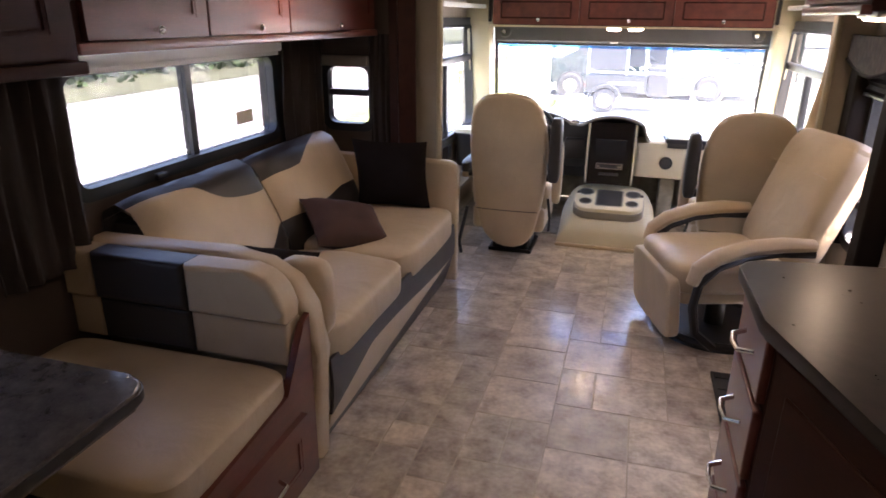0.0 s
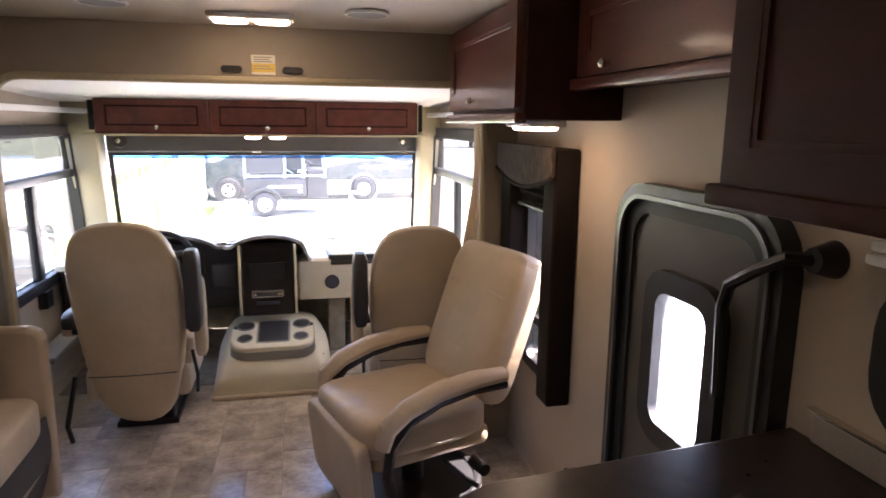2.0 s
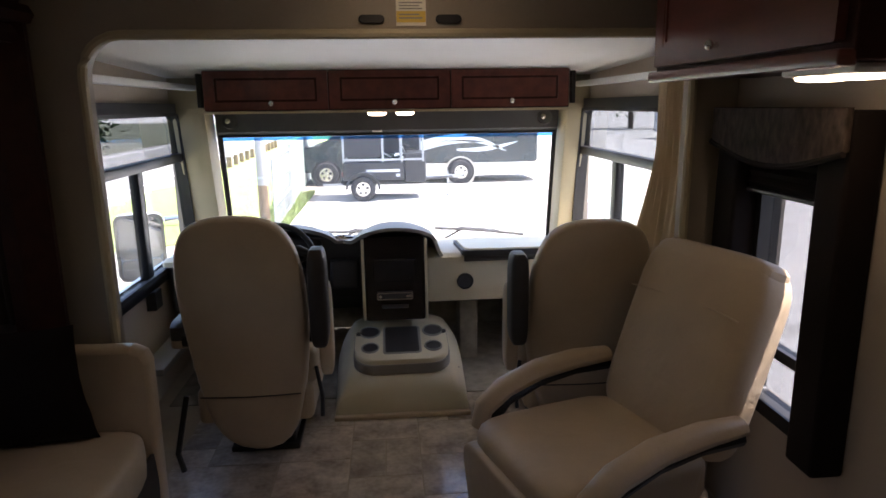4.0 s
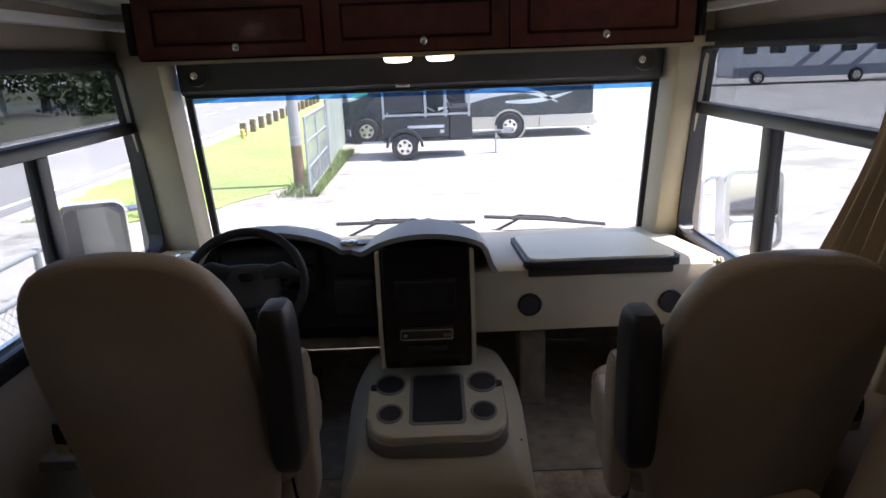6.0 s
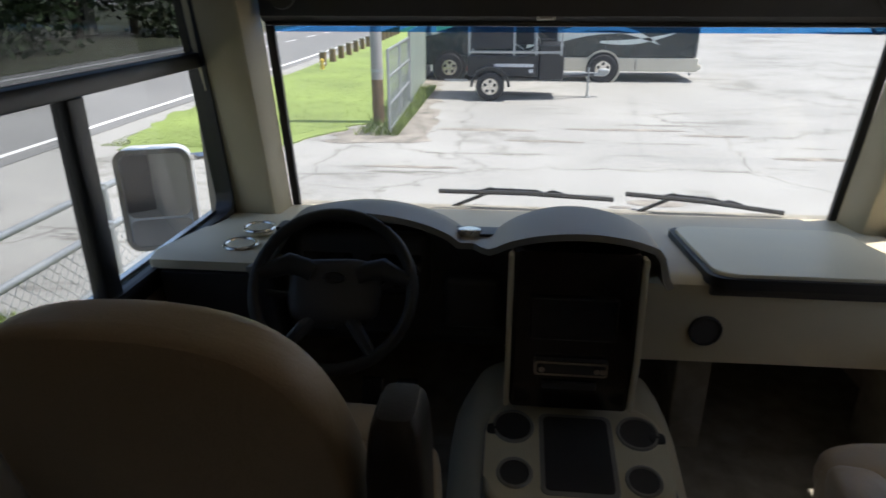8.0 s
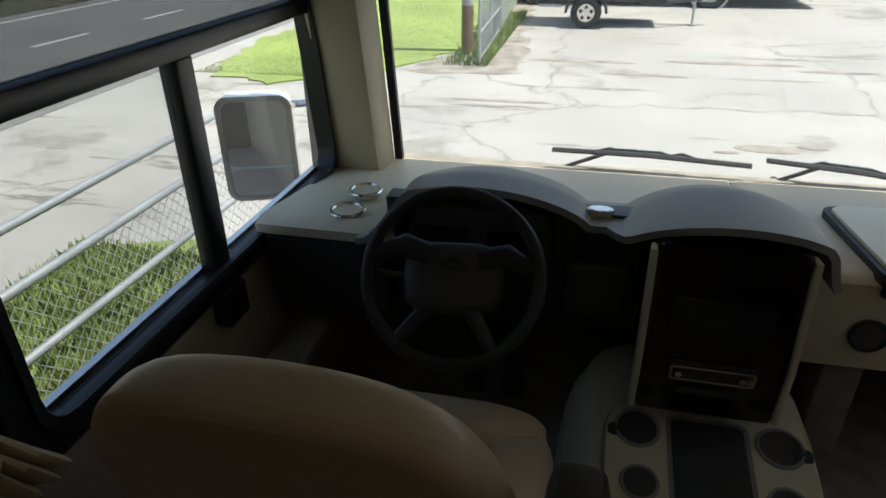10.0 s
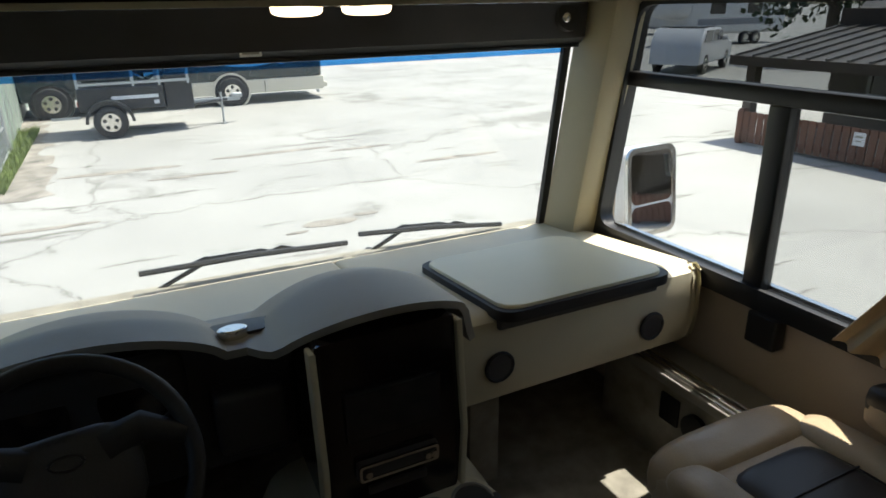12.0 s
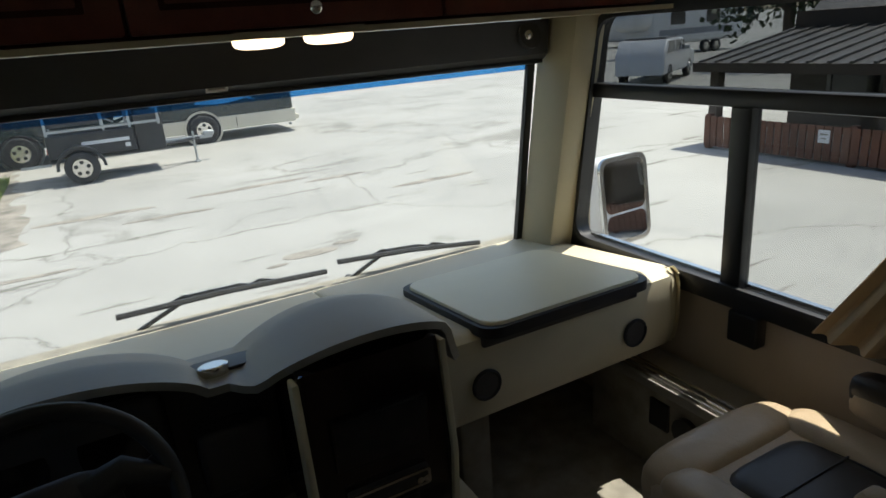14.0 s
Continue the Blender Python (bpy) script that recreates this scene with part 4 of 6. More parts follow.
for s in (-1, 1):
    cu = pleats("cab_curtain", ((s * 1.115 - (0.06 if s < 0 else 0), -1.17), (s * 1.135 - (0.06 if s < 0 else 0), -0.42 if s > 0 else -0.84)), 0.63, 1.60, CURTAIN, "tan pleated cab curtain drawn back beside the window", 0.022, 9, 0.70 if s > 0 else 0.30)
    part("tie_back", tube([(s * 1.07, -1.15, 0.80), (s * 1.065, -1.07, 0.79), (s * 1.12, -1.0, 0.80)], 0.012, 6), CURTAIN, cu)
    setting("curtain_track_%s" % ("left" if s < 0 else "right"), box(*sorted((s * 1.10, s * 1.16)), -1.18, 0.45, 1.60, 1.63, 0.004), WHITEPL, "white curtain track")
setting("cab_side_rail", box(1.00, 1.195, -0.62, 0.30, 0.30, 0.335, 0.006), DASH_GREY, "grey ledge along the cab wall")
for k, x in enumerate((1.010, 1.036, 1.062)):
    setting("cab_side_rail_strip_%d" % (k + 1), box(x, x + 0.012, -0.60, 0.16, 0.336, 0.346, 0.002), CHROME, "bright metal strip on the ledge")
setting("cab_side_rail_left", box(-1.195, -1.08, -0.62, 0.30, 0.30, 0.335, 0.006), DASH_GREY, "grey ledge along the cab wall")
setting("cab_side_pad", box(1.015, 1.196, -0.62, 0.30, 0.0, 0.299, 0.006), CARPET, "carpeted cab side below the ledge")
ob = thing("cab_outlet", (1.02, -0.02, 0.18), "black outlet plate on the cab side", "outlet")
part("plate", box(1.004, 1.0145, -0.07, 0.01, 0.17, 0.27, 0.004), BLACKM, ob)
part("round_port", rod((1.0145, -0.14, 0.21), (0.998, -0.14, 0.21), 0.05, n=18), BLACKM, ob)
setting("cab_carpet", box(-1.19, 1.19, -0.30, 0.82, -0.004, 0.004), CARPET, "dark grey cab floor covering")


# ---- the living space, right-hand side ----
def door_front(parent, y0, y1, z0, z1, x, s, material, knob=None, name="door"):
    """A framed cabinet door whose face looks along s on x."""
    a, b = sorted((x, x + s * 0.022))
    d = part(name, ring(rounded(y0, y1, z0, z1, 0.008, 2), rounded(y0 + 0.06, y1 - 0.06, z0 + 0.06, z1 - 0.06, 0.004, 2), "x", a, b), material, parent)
    part("panel", box(*sorted((x, x + s * 0.014)), y0 + 0.055, y1 - 0.055, z0 + 0.055, z1 - 0.055, 0.005), material, d)
    part("panel_bead", ring(rounded(y0 + 0.058, y1 - 0.058, z0 + 0.058, z1 - 0.058, 0.004, 2), rounded(y0 + 0.072, y1 - 0.072, z0 + 0.072, z1 - 0.072, 0.004, 2), "x", *sorted((x + s * 0.012, x + s * 0.020))), material, d)
    if knob:
        ky, kz = knob
        k = rod((x + s * 0.022, ky, kz), (x + s * 0.038, ky, kz), 0.007)
        part("knob", cushion(x + s * 0.046, ky, kz, 0.022, 0.028, 0.028, 1.0, None, 14, k), CHROME, d, "round nickel knob")
    return d


def wall_cabinet(label, y0, y1, z0, z1, xb, xf, s, doors, material=CHERRY, lip=True):
    c = thing("wall_cabinet", (xb, (y0 + y1) / 2, z0), label, "cabinet", "overhead cabinets")
    part("body", box(*sorted((xb, xf)), y0, y1, z0, z1, 0.004), CHERRY_D, c)
    for d in doors:
        door_front(c, *d[:4], xf, s, material, d[4])
    if lip:
        part("bottom_lip", box(*sorted((xf - s * 0.01, xf + s * 0.03)), y0, y1, z0 - 0.012, z0 + 0.022, 0.006), material, c, "moulded bottom rail")
    return c


wall_cabinet("cherry overhead cabinet with raised panel door by the bulkhead", -2.27, -1.34, 1.575, ZC - 0.003, 1.198, 0.87, -1, [(-2.24, -1.37, 1.61, 1.93, (-1.78, 1.645))])
wall_cabinet("shallower cherry overhead cabinet above the entry door", -3.245, -2.275, 1.675, ZC - 0.003, 1.198, 1.04, -1, [(-3.10, -2.31, 1.70, 1.94, (-2.52, 1.725))])
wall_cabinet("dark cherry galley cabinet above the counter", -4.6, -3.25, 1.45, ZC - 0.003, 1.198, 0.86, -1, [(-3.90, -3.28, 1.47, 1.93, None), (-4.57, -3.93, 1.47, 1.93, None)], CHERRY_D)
ul = thing("under_cabinet_light", (1.0, -2.0, 1.55), "lit white twin puck light under a cabinet", "lamp")
part("housing", box(0.905, 1.03, -2.23, -1.98, 1.552, 1.574, 0.008), WHITEPL, ul)
for y in (-2.165, -2.045):
    part("lens", cushion(0.967, y, 1.549, 0.10, 0.10, 0.018, 0.6), LAMP_ON, ul, "lit lens")


def ceiling_light(x, y, lab):
    c = thing("ceiling_light", (x, y, ZC - 0.03), lab, "lamp", "ceiling lights")
    part("housing", box(x - 0.155, x + 0.155, y - 0.06, y + 0.06, ZC - 0.022, ZC - 0.001, 0.008), WHITEPL, c)
    for dx in (-0.075, 0.075):
        part("lens", cushion(x + dx, y, ZC - 0.024, 0.125, 0.08, 0.020, 0.5), LAMP_ON, c, "lit warm lens")
    return c


for x, y in ((0.04, -1.58), (0.04, -3.3), (0.04, -5.0)):
    ceiling_light(x, y, "lit twin-lens ceiling light with white housing")
dl = thing("dome_light", (-1.20, -2.42, 1.69), "round lit dome light under the slide-out header", "lamp")
part("base", rod((-1.20, -2.42, 1.699), (-1.20, -2.42, 1.684), 0.068, 0.074, 28), CHROME, dl, "brushed nickel base ring")
part("shade", cushion(-1.20, -2.42, 1.680, 0.125, 0.125, 0.055, 1.0, None, 22), LAMP_ON, dl, "lit frosted bowl")
for x, y in ((-0.42, -1.75), (0.45, -1.75)):
    f = thing("ceiling_speaker", (x, y, ZC - 0.02), "round flush grey ceiling speaker", "speaker", "ceiling speakers")
    part("grille", rod((x, y, ZC - 0.012), (x, y, ZC - 0.001), 0.075, n=28), DASH_GREY, f)
    part("rim", tube([(x + 0.075 * math.cos(a), y + 0.075 * math.sin(a), ZC - 0.008) for a in [k * math.pi / 14 for k in range(28)]], 0.006, 6, True), WHITEPL, f)
for x in (-0.065, 0.185):
    v = thing("header_latch", (x, -1.28, 1.77), "black oval catch on the bulkhead header", "catch", "header catches")
    part("plate", prism(rounded(x - 0.042, x + 0.042, 1.762, 1.788, 0.012), "y", -1.285, -1.271, 0.004), BLACKM, v)
lb = thing("notice_sticker", (0.06, -1.275, 1.75), "white and yellow notice stuck on the header", "sticker")
part("sheet", box(0.015, 0.112, -1.274, -1.271, 1.755, 1.835), PAPER, lb)
part("band", box(0.016, 0.111, -1.2755, -1.2738, 1.765, 1.80), YELLOW, lb, "yellow band")
for k, z in enumerate((1.826, 1.817, 1.808, 1.790, 1.779)):
    part("text_bar", box(0.025, 0.10 - 0.01 * (k % 2), -1.2768, -1.2752, z - 0.0025, z + 0.0015), DASH_GREY, lb)


def lambrequin():
    w = thing("window_lambrequin", (1.15, -1.5, 0.5), "brown padded window surround with patterned scalloped valance", "window treatment")
    part("side_leg", box(1.10, 1.198, -1.985, -1.865, 0.48, 1.475, 0.012, 3), LAMBREQ, w, "dark padded leg")
    part("side_leg", box(1.10, 1.198, -1.475, -1.345, 0.48, 1.475, 0.012, 3), LAMBREQ, w, "dark padded leg")
    part("top_box", box(1.10, 1.198, -1.865, -1.475, 1.36, 1.475, 0.008), LAMBREQ, w)
    y0, y1 = -1.99, -1.335
    sc = [(y0, 1.482), (y1, 1.482), (y1, 1.375)] + [(y1 + (y0 - y1) * k / 14, 1.375 - 0.055 * math.sin(math.pi * k / 14)) for k in range(1, 14)] + [(y0, 1.375)]
    part("valance", prism(sc, "x", 1.078, 1.098, 0.006), VALANCE, w, "patterned scalloped valance")
    part("valance_piping", tube([(1.080, p[0], p[1] - 0.006) for p in sc[2:]], 0.009, 8), LAMBREQ, w)
    coach_window("window_chair", "x", 1.20, -1.92, -1.49, 0.52, 1.26, "black framed window behind the recliner", (0.70,), 1, (), None, 0.05)
    s = thing("pleated_shade", (1.17, -1.7, 1.3), "brown pleated day shade drawn up under the valance", "shade")
    bm = bmesh.new()
    zs = [1.355 - 0.018 * k for k in range(8)]
    for k, z in enumerate(zs[:-1]):
        prism([(1.140 + 0.012 * (k % 2), z), (1.140 + 0.012 * ((k + 1) % 2), zs[k + 1]), (1.144 + 0.012 * ((k + 1) % 2), zs[k + 1]), (1.144 + 0.012 * (k % 2), z)], "y", -1.86, -1.48, bm=bm)
    part("pleats", bm, LAMBREQ, s)
    part("bottom_rail", box(1.135, 1.165, -1.86, -1.48, 1.215, 1.229, 0.003), BLACKM, s)


lambrequin()
gh = thing("grab_handle", (1.19, -3.13, 1.30), "black entry grab handle fixed to the wall", "handle")
part("bar", tube([(1.165, -3.15, 1.31), (1.12, -3.12, 1.31), (1.11, -3.05, 1.27), (1.11, -2.97, 1.22), (1.115, -2.945, 1.16), (1.125, -2.945, 0.95)], 0.014, 8), BLACKM, gh, "bent black bar")
part("mount", rod((1.199, -3.15, 1.31), (1.15, -3.15, 1.31), 0.038, 0.025, n=18), BLACKM, gh)
ex = thing("fire_extinguisher", (1.12, -2.24, 0.0), "small red fire extinguisher by the entry door", "extinguisher")
part("bottle", cushion(1.12, -2.24, 0.17, 0.085, 0.085, 0.28, 0.6), REDP, ex)
part("valve", rod((1.12, -2.24, 0.30), (1.12, -2.24, 0.36), 0.018), BLACKM, ex)
part("lever", tube([(1.12, -2.24, 0.355), (1.07, -2.26, 0.375)], 0.010, 6), BLACKM, ex)
part("bracket", box(1.155, 1.198, -2.27, -2.21, 0.0, 0.26, 0.004), BLACKM, ex)
wv = thing("window_shade_galley", (1.15, -3.8, 1.33), "white folded shade over the galley window", "shade")
for k in range(3):
    part("fold", box(1.12 + 0.008 * k, 1.197, -4.46, -3.29, 1.335 + 0.022 * k, 1.355 + 0.022 * k, 0.007), WHITEPL, wv)


def galley():
    g = thing("galley_cabinet", (0.8, -3.8, 0), "dark cherry galley base cabinet with drawers", "cabinet")
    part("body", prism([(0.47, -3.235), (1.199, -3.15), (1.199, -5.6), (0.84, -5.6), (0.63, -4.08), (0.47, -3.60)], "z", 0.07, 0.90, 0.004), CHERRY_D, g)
    part("toe_kick", prism([(0.53, -3.28), (1.195, -3.20), (1.195, -5.6), (0.90, -5.6), (0.69, -4.08), (0.53, -3.62)], "z", 0.0, 0.07), DASH_DARK, g)
    for k, (z0, z1) in enumerate(((0.725, 0.885), (0.515, 0.705), (0.305, 0.495), (0.09, 0.285))):
        d = part("drawer_front", box(0.448, 0.470, -3.575, -3.255, z0, z1, 0.006), CHERRY, g, "cherry drawer front")
        zm = (z0 + z1) / 2
        part("handle", tube([(0.449, -3.475, zm), (0.415, -3.46, zm - 0.006), (0.410, -3.415, zm - 0.008), (0.415, -3.37, zm - 0.006), (0.449, -3.355, zm)], 0.0065, 8), CHROME, d, "bowed nickel handle")
    e0, e1 = Vector((0.47, -3.60, 0)), Vector((0.63, -4.08, 0))
    dd = (e1 - e0).normalized()
    nn = Vector((dd.y, -dd.x, 0))
    if nn.x > 0:
        nn = -nn
    def panel(u0, u1, z0, z1, t0, t1):
        bm = box(u0, u1, t0, t1, z0, z1, 0.005)
        for v in bm.verts:
            p = e0 + dd * v.co.x + nn * v.co.y
            v.co = Vector((p.x, p.y, v.co.z))
        return bm
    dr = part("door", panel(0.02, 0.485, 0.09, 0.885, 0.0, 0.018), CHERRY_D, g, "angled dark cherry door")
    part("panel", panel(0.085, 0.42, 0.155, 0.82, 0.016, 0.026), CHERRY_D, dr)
    part("knob", rod(e0 + dd * 0.45 + nn * 0.018 + Vector((0, 0, 0.70)), e0 + dd * 0.45 + nn * 0.045 + Vector((0, 0, 0.70)), 0.013), CHROME, dr)
    t = thing("countertop", (0.8, -3.8, 0.90), "glossy dark brown solid countertop with rounded corner", "countertop")
    top = [(0.425 + 0.07 - 0.07 * math.sin(radians(a)), -3.185 - 0.07 + 0.07 * math.cos(radians(a)) ) for a in range(0, 91, 15)]
    poly = [(1.199, -3.095)] + [(x, y) for x, y in top] + [(0.425, -3.59), (0.59, -4.09), (0.80, -5.6), (1.199, -5.6)]
    part("slab", prism(poly, "z", 0.905, 0.938, 0.010, 3), COUNTER, t)
    part("under_edge", prism([(x + 0.012, y - 0.006) if x < 1.1 else (x, y) for x, y in poly], "z", 0.899, 0.904), DASH_DARK, t)
    bs = thing("backsplash", (1.19, -4.0, 0.94), "grey stone-look backsplash tiles behind the counter", "backsplash")
    for k in range(7):
        part("tile", box(1.180, 1.198, -3.16 - 0.305 * (k + 1), -3.16 - 0.305 * k - 0.006, 0.939, 1.0, 0.003), BSPLASH, bs)
    part("cap", box(1.178, 1.198, -5.3, -3.15, 1.0, 1.008, 0.002), CHROME, bs)
    f = thing("faucet", (0.90, -3.72, 0.94), "tall brushed nickel faucet on the counter", "faucet")
    part("base", rod((0.90, -3.72, 0.938), (0.90, -3.72, 0.965), 0.028, 0.022), CHROME, f)
    part("spout", tube([(0.90, -3.72, 0.96), (0.90, -3.72, 1.10), (0.895, -3.75, 1.15), (0.88, -3.82, 1.16), (0.875, -3.86, 1.12)], 0.012, 8), CHROME, f)
    part("lever", tube([(0.90, -3.72, 1.0), (0.94, -3.69, 1.04)], 0.007, 6), CHROME, f)


galley()
fm = thing("floor_mat", (0.85, -2.7, 0), "black ribbed mat over the entry step well", "mat")
part("mat_body", box(0.585, 1.16, -3.05, -2.12, 0.0005, 0.012, 0.004), RUBBER, fm)
for k in range(9):
    part("rib", box(0.60, 1.15, -2.16 - 0.1 * k - 0.02, -2.16 - 0.1 * k, 0.012, 0.016), RUBBER, fm)


def recliner():
    t = thing("recliner", (0, 0, 0), "tan leather swivel recliner with bowed arms on a black base", "chair")
    seat = part("seat", cushion(0, -0.04, 0.375, 0.56, 0.60, 0.17, 0.36, None, 26), LEATHER, t, "tan leather seat")
    part("seat_underside", box(-0.25, 0.25, -0.28, 0.26, 0.24, 0.33, 0.03, 3), LEATHER, t)
    part("footrest", cushion(0, -0.315, 0.225, 0.545, 0.075, 0.34, 0.30, Euler((radians(6), 0, 0)).to_matrix(), 26), LEATHER, t, "folded padded footrest")
    B = Euler((radians(-20), 0, 0)).to_matrix()
    bk = part("backrest", cushion(0, 0.37, 0.70, 0.54, 0.17, 0.66, 0.34, B, 28), LEATHER, t, "tall tan leather backrest")
    part("back_seam", tube([(-0.24 + 0.06 * k, 0.345 - 0.002 * (k - 4) ** 2 + 0.0, 0.86) for k in range(9)], 0.003, 5), LEATHER, bk)
    part("headrest_roll", cushion(0, 0.455, 0.945, 0.50, 0.15, 0.16, 0.45, B), LEATHER, bk)
    for s in (-1, 1):
        x = s * 0.315
        pts = [(x, -0.27, 0.385), (x, -0.25, 0.455), (x, -0.17, 0.515), (x, -0.03, 0.560), (x, 0.13, 0.575), (x, 0.27, 0.572)]
        a = part("armrest", tube(pts, [0.036, 0.045, 0.048, 0.048, 0.046, 0.038], 12, flat=0.75), LEATHER, t, "curved padded tan arm")
        part("arm_bow", tube([(x, 0.28, 0.53), (x, 0.12, 0.535), (x, -0.03, 0.515), (x, -0.16, 0.465), (x, -0.235, 0.38), (x, -0.25, 0.27), (x, -0.22, 0.13), (x, -0.12, 0.045)], 0.022, 8), BLACKM, a, "black bentwood bow")
    base = part("swivel_base", rod((0, 0.02, 0.0), (0, 0.02, 0.035), 0.30, 0.28, n=36), BLACKM, t, "black round swivel base")
    part("base_ring", tube([(0.29 * math.cos(a), 0.02 + 0.29 * math.sin(a), 0.03) for a in [k * math.pi / 18 for k in range(36)]], 0.02, 8, True), BLACKM, base)
    part("post", rod((0, 0.02, 0.03), (0, 0.02, 0.25), 0.05), BLACKM, t)
    part("knob", rod((0.27, 0.16, 0.20), (0.36, 0.16, 0.20), 0.025), BLACKM, t)
    part("lever", tube([(0.26, 0.02, 0.24), (0.37, 0.06, 0.20), (0.40, 0.10, 0.17)], 0.010, 6), BLACKM, t)
    t.matrix_basis = pose(0.62, -1.62, 0, 0, 0, -72)


recliner()


# ---- the living space, left-hand side ----
def sofa():
    s = thing("sofa", (-1.27, -2.3, 0), "tan and charcoal leather sofa with two seat cushions", "sofa")
    y0, y1 = -3.14, -1.47
    for k in range(2):
        a, b = (y0, -2.335) if k == 0 else (-2.325, y1)
        part("seat_cushion", cushion(-1.11, (a + b) / 2, 0.415, 0.60, b - a, 0.17, 0.30, None, 28, None, 0.01), LEATHER, s, "puffy tan leather seat cushion")
    part("base", box(-1.70, -0.875, y0, y1, 0.03, 0.36, 0.02), LEATHER, s)

    wav = lambda u: 0.235 + 0.035 * math.sin(u * 4.2 + 0.6) - 0.10 * max(0, 0.22 - u) / 0.22
    low = lambda u: 0.02 + (0.13 * max(0, u - 0.12) / 0.88)
    def face(lo, hi, x):
        def fn(u, v):
            y = y0 + (y1 - y0) * u
            z = lo(u) + (hi(u) - lo(u)) * v
            return (x - 0.06 * (1 - z / 0.42) + 0.03 * math.sin(z * 8), y, z)
        return sheet(fn, 30, 6, 0.012)
    part("front_band", face(wav, lambda u: 0.385, -0.838), LEATHER_D, s, "charcoal leather band under the seats")
    part("front_stripe", face(lambda u: low(u) + 0.05, wav, -0.842), LEATHER, s, "tan sweeping stripe")
    part("front_foot", face(lambda u: 0.01, lambda u: low(u) + 0.05, -0.846), LEATHER_D, s, "charcoal lower front")
    for k in range(2):
        a, b = (y0 + 0.005, -2.345) if k == 0 else (-2.325, y1 - 0.005)
        def prof(v):
            pts = [(-1.70, 0.78), (-1.69, 0.875), (-1.62, 0.915), (-1.55, 0.885), (-1.49, 0.78), (-1.43, 0.66), (-1.385, 0.55), (-1.38, 0.44)]
            f = v * (len(pts) - 1)
            i = min(int(f), len(pts) - 2)
            p, q = pts[i], pts[i + 1]
            return p[0] + (q[0] - p[0]) * (f - i), p[1] + (q[1] - p[1]) * (f - i)
        def strip(lo, hi):
            def fn(u, v):
                w = lo(u) + (hi(u) - lo(u)) * v
                x, z = prof(w)
                edge = 1 - (abs(2 * u - 1)) ** 8
                return (x - 0.05 * (1 - edge), a + (b - a) * u, z - 0.03 * (1 - edge) + 0.004 * math.sin(u * 21) * w)
            return sheet(fn, 26, 12, 0.03)
        if k == 0:
            d1 = lambda u: 0.47 + 0.10 * math.tanh((u - 0.45) * 6)
            d2 = lambda u: 0.98 - 0.22 * max(0, min(1, (u - 0.55) / 0.35))
        else:
            d1 = lambda u: 0.52 - 0.26 * max(0, min(1, (u - 0.35) / 0.5))
            d2 = lambda u: 0.76 + 0.02 * math.sin(u * 6)
        part("back_top", strip(lambda u: 0.0, d1), LEATHER_D, s, "charcoal upper back panel")
        part("back_middle", strip(d1, d2), LEATHER, s, "tan wave across the back")
        part("back_lower", strip(d2, lambda u: 1.0), LEATHER_D, s, "charcoal lower back panel")
    part("back_core", box(-1.715, -1.56, y0, y1, 0.1, 0.82, 0.03), LEATHER_D, s)
    arm = [(-1.70, 0.02), (-0.82, 0.02), (-0.815, 0.70), (-0.83, 0.735), (-0.87, 0.755), (-1.70, 0.765)]
    part("arm", prism(arm, "y", -1.465, -1.395, 0.018, 3), LEATHER, s, "tan upright arm panel")
    near = [(-1.70, 0.02), (-0.84, 0.02), (-0.825, 0.45), (-0.84, 0.62), (-0.90, 0.72), (-1.0, 0.775), (-1.15, 0.79), (-1.70, 0.79)]
    part("arm", prism(near, "y", -3.245, -3.145, 0.03, 4), LEATHER, s, "tan arm with rolled front")
    part("arm_roll", cushion(-0.93, -3.10, 0.60, 0.20, 0.11, 0.30, 0.5), LEATHER, s)


sofa()


def pillow(x, y, z, w, h, d, rx, ry, rz, m, label):
    p = thing("throw_pillow", (x, y, z), label, "pillow", "sofa pillows")
    M = Euler((radians(rx), radians(ry), radians(rz))).to_matrix()
    bm = bmesh.new()
    n = 14
    for side in (1, -1):
        g = []
        for i in range(n + 1):
            row = []
            for j in range(n + 1):
                u, v = 2 * i / n - 1, 2 * j / n - 1
                puff = (max(0, 1 - u ** 4) * max(0, 1 - v ** 4)) ** 0.6
                co = Vector((u * w / 2 * (1 - 0.08 * (1 - v * v)), side * puff * d / 2 + 0.008 * noise.noise(Vector((u * 3, v * 3, x))), v * h / 2 * (1 - 0.08 * (1 - u * u))))
                row.append(bm.verts.new(M @ co + Vector((x, y, z))))
            g.append(row)
        for i in range(n):
            for j in range(n):
                bm.faces.new((g[i][j], g[i + 1][j], g[i + 1][j + 1], g[i][j + 1]))
    bmesh.ops.remove_doubles(bm, verts=bm.verts, dist=0.002)
    part("cover", bm, m, p)


pillow(-1.17, -1.60, 0.69, 0.44, 0.42, 0.15, 12, 0, 4, PILLOW_D, "square black-brown cloth pillow against the sofa arm")
pillow(-1.20, -2.16, 0.555, 0.42, 0.34, 0.15, -62, 14, 50, PILLOW_B, "square brown cloth pillow leaning on the sofa back")
pillow(-1.20, -2.90, 0.555, 0.36, 0.32, 0.13, -60, 6, 20, PILLOW_D, "dark pillow lying at the sofa end")


